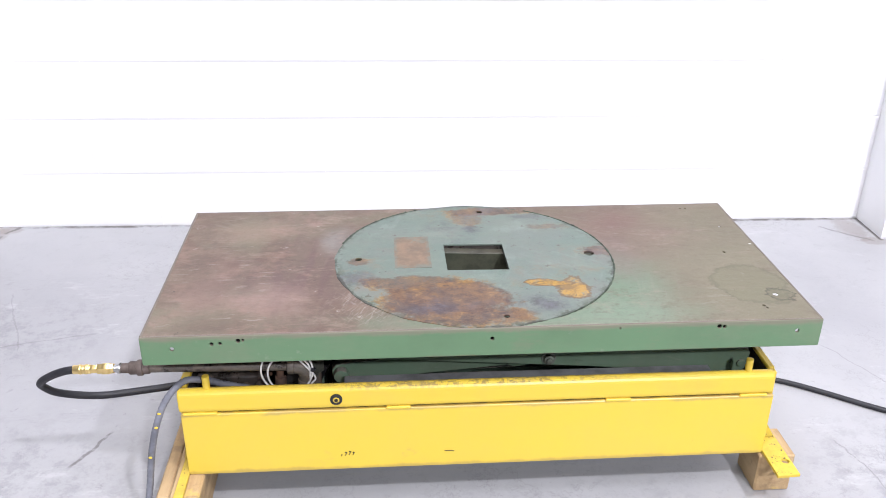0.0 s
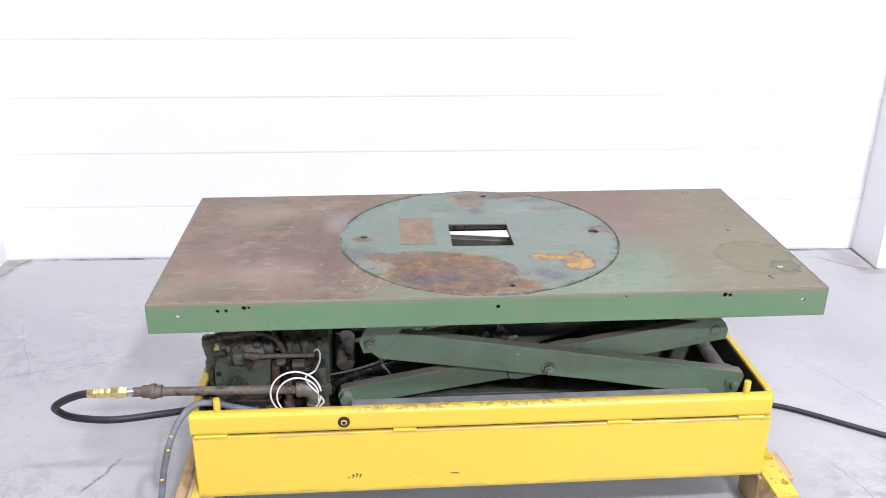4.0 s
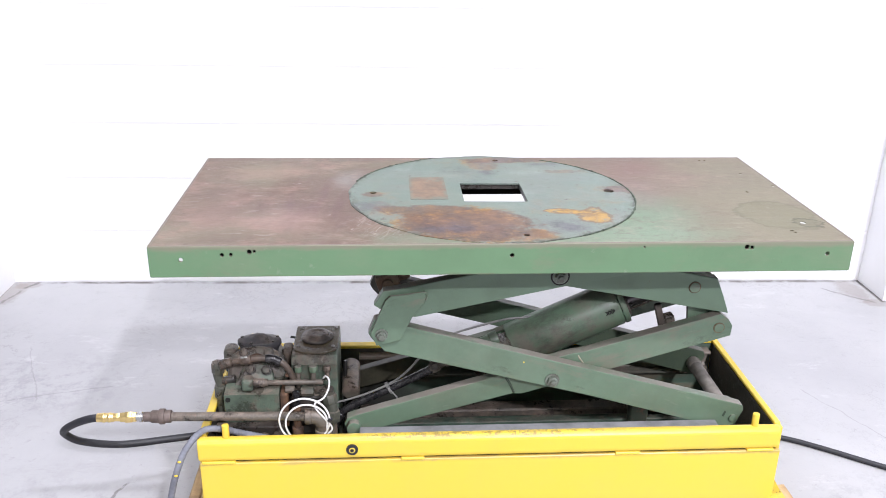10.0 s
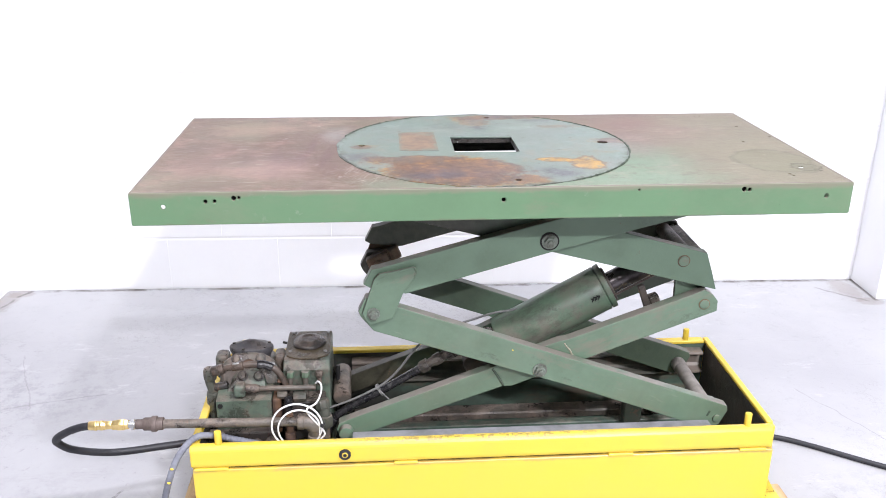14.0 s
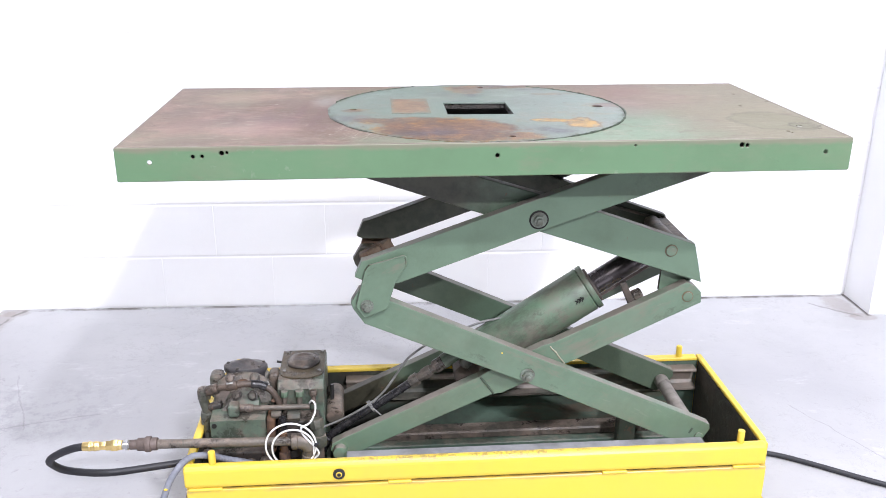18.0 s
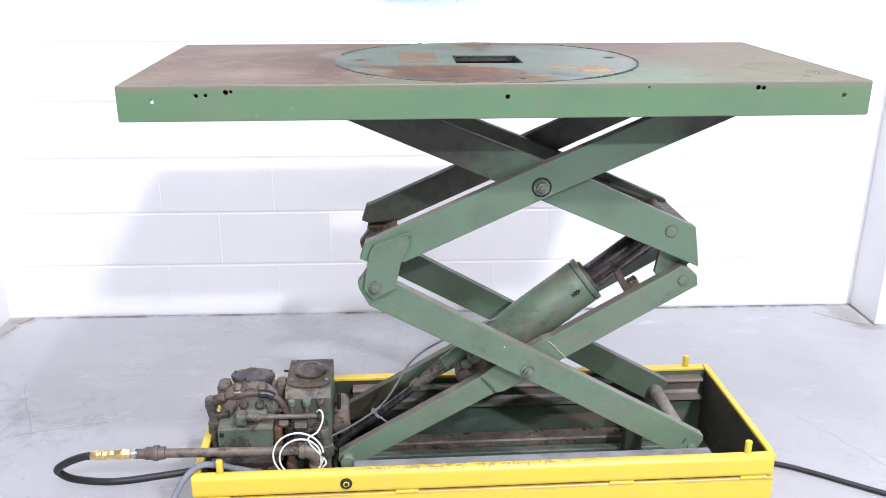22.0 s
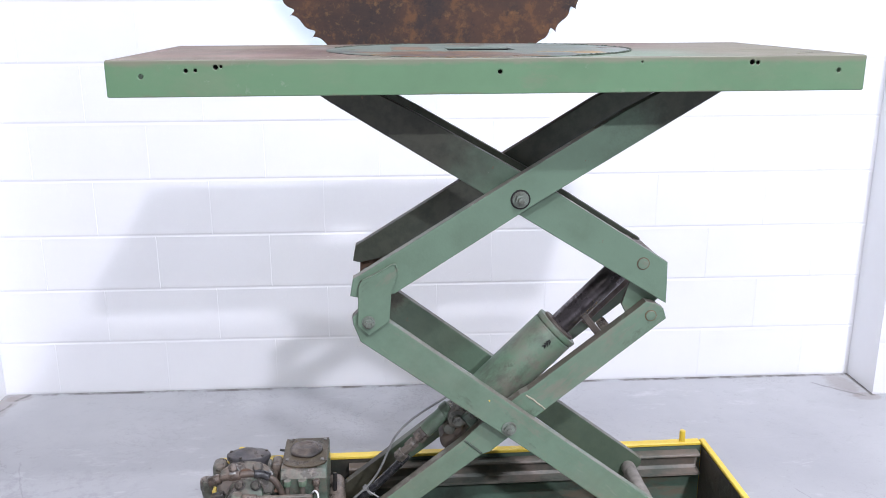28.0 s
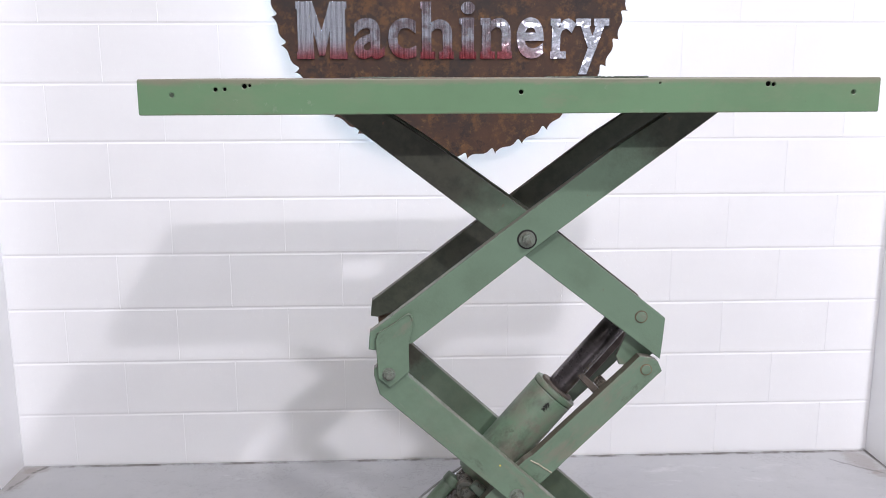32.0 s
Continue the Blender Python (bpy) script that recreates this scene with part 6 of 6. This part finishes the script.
def saw_sign():
    out, teeth = [], 39
    for k in range(teeth):
        for f, r in ((0.0, 0.016), (0.03, 0.0105), (0.1, 0.0065), (0.2, 0.0028), (0.31, 0.002), (0.45, 0.0042), (0.58, 0.0066), (0.7, 0.0048), (0.8, 0.0002), (0.88, -0.0045), (0.935, -0.006), (0.968, -0.0035), (0.985, 0.004)):
            b = radians(275.6) + (k + f) * 2 * math.pi / teeth
            out.append((SX + (SR + r) * math.cos(b), SZ + (SR + r) * math.sin(b)))
    part("blade", plate(out, [], 0.006, 0.001, Matrix.Translation((0, SY, 0)) @ UPRIGHT), sign_rust, sign, "brown rusted toothed steel disc")
    # cut-out lettering: x from, width, height, drop below the line
    z0 = 1.503
    for char, x, w, h, drop in (("M", -0.466, 0.163, 0.19, 0), ("a", -0.275, 0.104, 0.136, 0), ("c", -0.159, 0.097, 0.136, 0), ("h", -0.043, 0.104, 0.19, 0), ("i", 0.091, 0.048, 0.19, 0),
                                ("n", 0.163, 0.1, 0.136, 0), ("e", 0.283, 0.094, 0.138, 0), ("r", 0.405, 0.083, 0.134, 0), ("y", 0.495, 0.1, 0.134, 0.054)):
        ob = part("letter", letter(char, x, w, z0 - drop, h + drop), letter_metal, sign, "corrugated steel letter fading to red")
        s, t, mid = 0.005, 0.024, x + w / 2  # slab feet and heads
        slabs = {"M": ((x - s, x + 0.055, z0, z0 + t), (x + w - 0.055, x + w + s, z0, z0 + t), (x - s, x + 0.05, z0 + h - t, z0 + h), (x + w - 0.05, x + w + s, z0 + h - t, z0 + h)),
                 "h": ((x - s, x + 0.046, z0, z0 + t), (x + w - 0.046, x + w + s, z0, z0 + t), (x - s, x + 0.03, z0 + h - t, z0 + h)),
                 "n": ((x - s, x + 0.046, z0, z0 + t), (x + w - 0.046, x + w + s, z0, z0 + t), (x - s, x + 0.03, z0 + h - t, z0 + h)),
                 "i": ((mid - 0.029, mid + 0.029, z0, z0 + t), (mid - 0.029, mid, z0 + 0.114, z0 + 0.136)),
                 "r": ((x - s, x + 0.05, z0, z0 + t), (x - s, x + 0.03, z0 + h - t, z0 + h)),
                 "y": ((x - 0.008, x + 0.045, z0 + h - t, z0 + h), (x + w - 0.045, x + w + 0.008, z0 + h - t, z0 + h))}
        for x0, x1, za, zb in slabs.get(char, ()):
            part("slab", boxes((x0, x1, SY - 0.0055, SY - 0.0005, za, zb)), letter_metal, ob)
    ring = []
    for k in range(97):
        a = 2 * math.pi * k / 96
        ring.append(Vector((SX + 0.55 * math.cos(a), SY + 0.016, SZ + 0.55 * math.sin(a))))
    part("led_strip", sweep(bmesh.new(), ring, 0.005, 6), led, sign, "cool white light strip behind the blade")
    for a in (45, 135, 225, 315):
        x, z = SX + 0.4 * math.cos(radians(a)), SZ + 0.4 * math.sin(radians(a))
        part("standoff", rods(((x, SY + 0.006, z), (x, WALL_Y + 0.002, z), 0.012), seg=12), zinc, sign)


saw_sign()


# ---- wall blocks: 406 x 203 mm in running bond, joints a little recessed ----
def block_mesh(w, h, d):
    bm = bmesh.new()
    c, side = 0.006, 0.0004
    ring = [bm.verts.new((x, 0, z)) for x, z in ((side, c), (w - side, c), (w - side, h - c), (side, h - c))]
    edge = [bm.verts.new((x, d, z)) for x, z in ((0, 0), (w, 0), (w, h), (0, h))]
    bm.faces.new(ring)
    for i in range(4):
        bm.faces.new((ring[i], edge[i], edge[(i + 1) % 4], ring[(i + 1) % 4]))
    bmesh.ops.recalc_face_normals(bm, faces=bm.faces)
    me = bpy.data.meshes.new("block")
    bm.to_mesh(me)
    bm.free()
    me.materials.append(white_wall)
    if me.polygons[0].normal.y > 0:
        me.flip_normals()
    return me


COURSE, LONG, JOINT = 0.2032, 0.4064, 0.0016
shapes = {}


def block(parent, x0, x1, z0, z1, y):
    key = (round(x1 - x0, 4), round(z1 - z0, 4))
    if key[0] < 0.02:
        return
    if key not in shapes:
        shapes[key] = block_mesh(key[0], key[1], 0.0016)
    ob = new("block", shapes[key])
    ob.parent = parent
    ob.location = (x0, y, z0)


for row in range(12):
    z0, z1 = row * COURSE + JOINT / 2, (row + 1) * COURSE - JOINT / 2
    for parent, xa, xb, y in ((wall, BAY_L, BAY_R, WALL_Y), (pier_l, -2.4, BAY_L, PIER_Y), (pier_r, BAY_R, 2.5, PIER_Y)):
        first = (0.473 if row % 2 else 0.27) - 8 * LONG
        edges = [xa] + [e for e in (first + k * LONG for k in range(20)) if xa + 0.03 < e < xb - 0.03] + [xb]
        for a, b in zip(edges, edges[1:]):
            block(parent, a + JOINT / 2, b - JOINT / 2, z0, z1, y)


# ---- what moves ----
HEIGHTS = (0.47, 0.503, 0.532, 0.561, 0.591, 0.621, 0.649, 0.676, 0.704, 0.733, 0.761, 0.789, 0.818, 0.848, 0.876, 0.906, 0.936, 0.967, 0.997, 1.028,
           1.06, 1.09, 1.122, 1.154, 1.186, 1.218, 1.251, 1.284, 1.315, 1.348, 1.381, 1.412, 1.44)


def joints(h):
    """Places (x, z) of the pins for a table height, and the ram's cap and slope."""
    s = (h - 0.204) / 1.74
    c = math.sqrt(1 - s * s)
    low = max(0.0, 0.27 - s)
    at = {"mid": (-0.0686 + 0.3269 * c - 0.0465 * s, 0.221 + 0.0223 * c + 0.4757 * s),
          "left": (-0.191 + 0.05 * c + 0.0239 * s, 0.2027 + 0.0347 * c + 0.8813 * s),
          "right": (-0.1608 + 0.7836 * c + 0.019 * s, 0.1924 + 0.0255 * c + 0.8858 * s),
          "top": (-0.2643 + 0.4909 * c + 0.0844 * s, 0.2332 + 0.0048 * c + 1.2512 * s - 0.16 * low),
          "end": (-0.2815 + 0.799 * c + 0.1521 * s, 0.1593 + 0.1296 * c + 0.9876 * s - 0.3 * low)}
    at = {k: Vector((x, 0, z)) for k, (x, z) in at.items()}
    at["cap"] = Vector((RAM[0] + RAM[1] * c + RAM[2] * s, 0, RAM[3] + RAM[4] * c + RAM[5] * s))
    return at, RAM[6] + RAM[7] * s


RAM = (-0.2545, 0.6905, 0.0, 0.3232, 0.0, 0.6098, 4.6, 62.9)


def along(p, a, b):
    """The pose at p whose x axis runs from a to b."""
    d = b - a
    return pose(p.x, 0, p.z, 0, -math.degrees(math.atan2(d.z, d.x)), 0)


def motions():
    rows = {k: [] for k in ("platform", "lo", "li", "uo", "ui", "barrel", "rod", "oil")}
    for t, h in enumerate(HEIGHTS):
        p, slope = joints(h)
        rows["platform"].append((t, pose(0, 0, h)))
        rows["lo"].append((t, along(p["mid"], p["left"], p["mid"])))
        rows["li"].append((t, along(p["mid"], p["mid"], p["right"])))
        rows["uo"].append((t, along(p["top"], p["left"], p["top"])))
        rows["ui"].append((t, along(p["top"], p["top"], p["end"])))
        m = pose(p["cap"].x, 0, p["cap"].z, 0, -slope, 0)
        rows["barrel"].append((t, m))
        reach = (p["end"] - p["cap"]).length
        rows["rod"].append((t, m @ pose(reach, 0, 0)))
        rows["oil"].append((t, pose(*OIL_A, 0, -(30.2 + 31.0 * (h - 0.848)), 0)))
    walk(platform, rows["platform"])
    for key, ob in ARMS:
        walk(ob, rows[key])
    walk(barrel, rows["barrel"])
    walk(ram_rod, rows["rod"])
    walk(oil_line, rows["oil"])


motions()
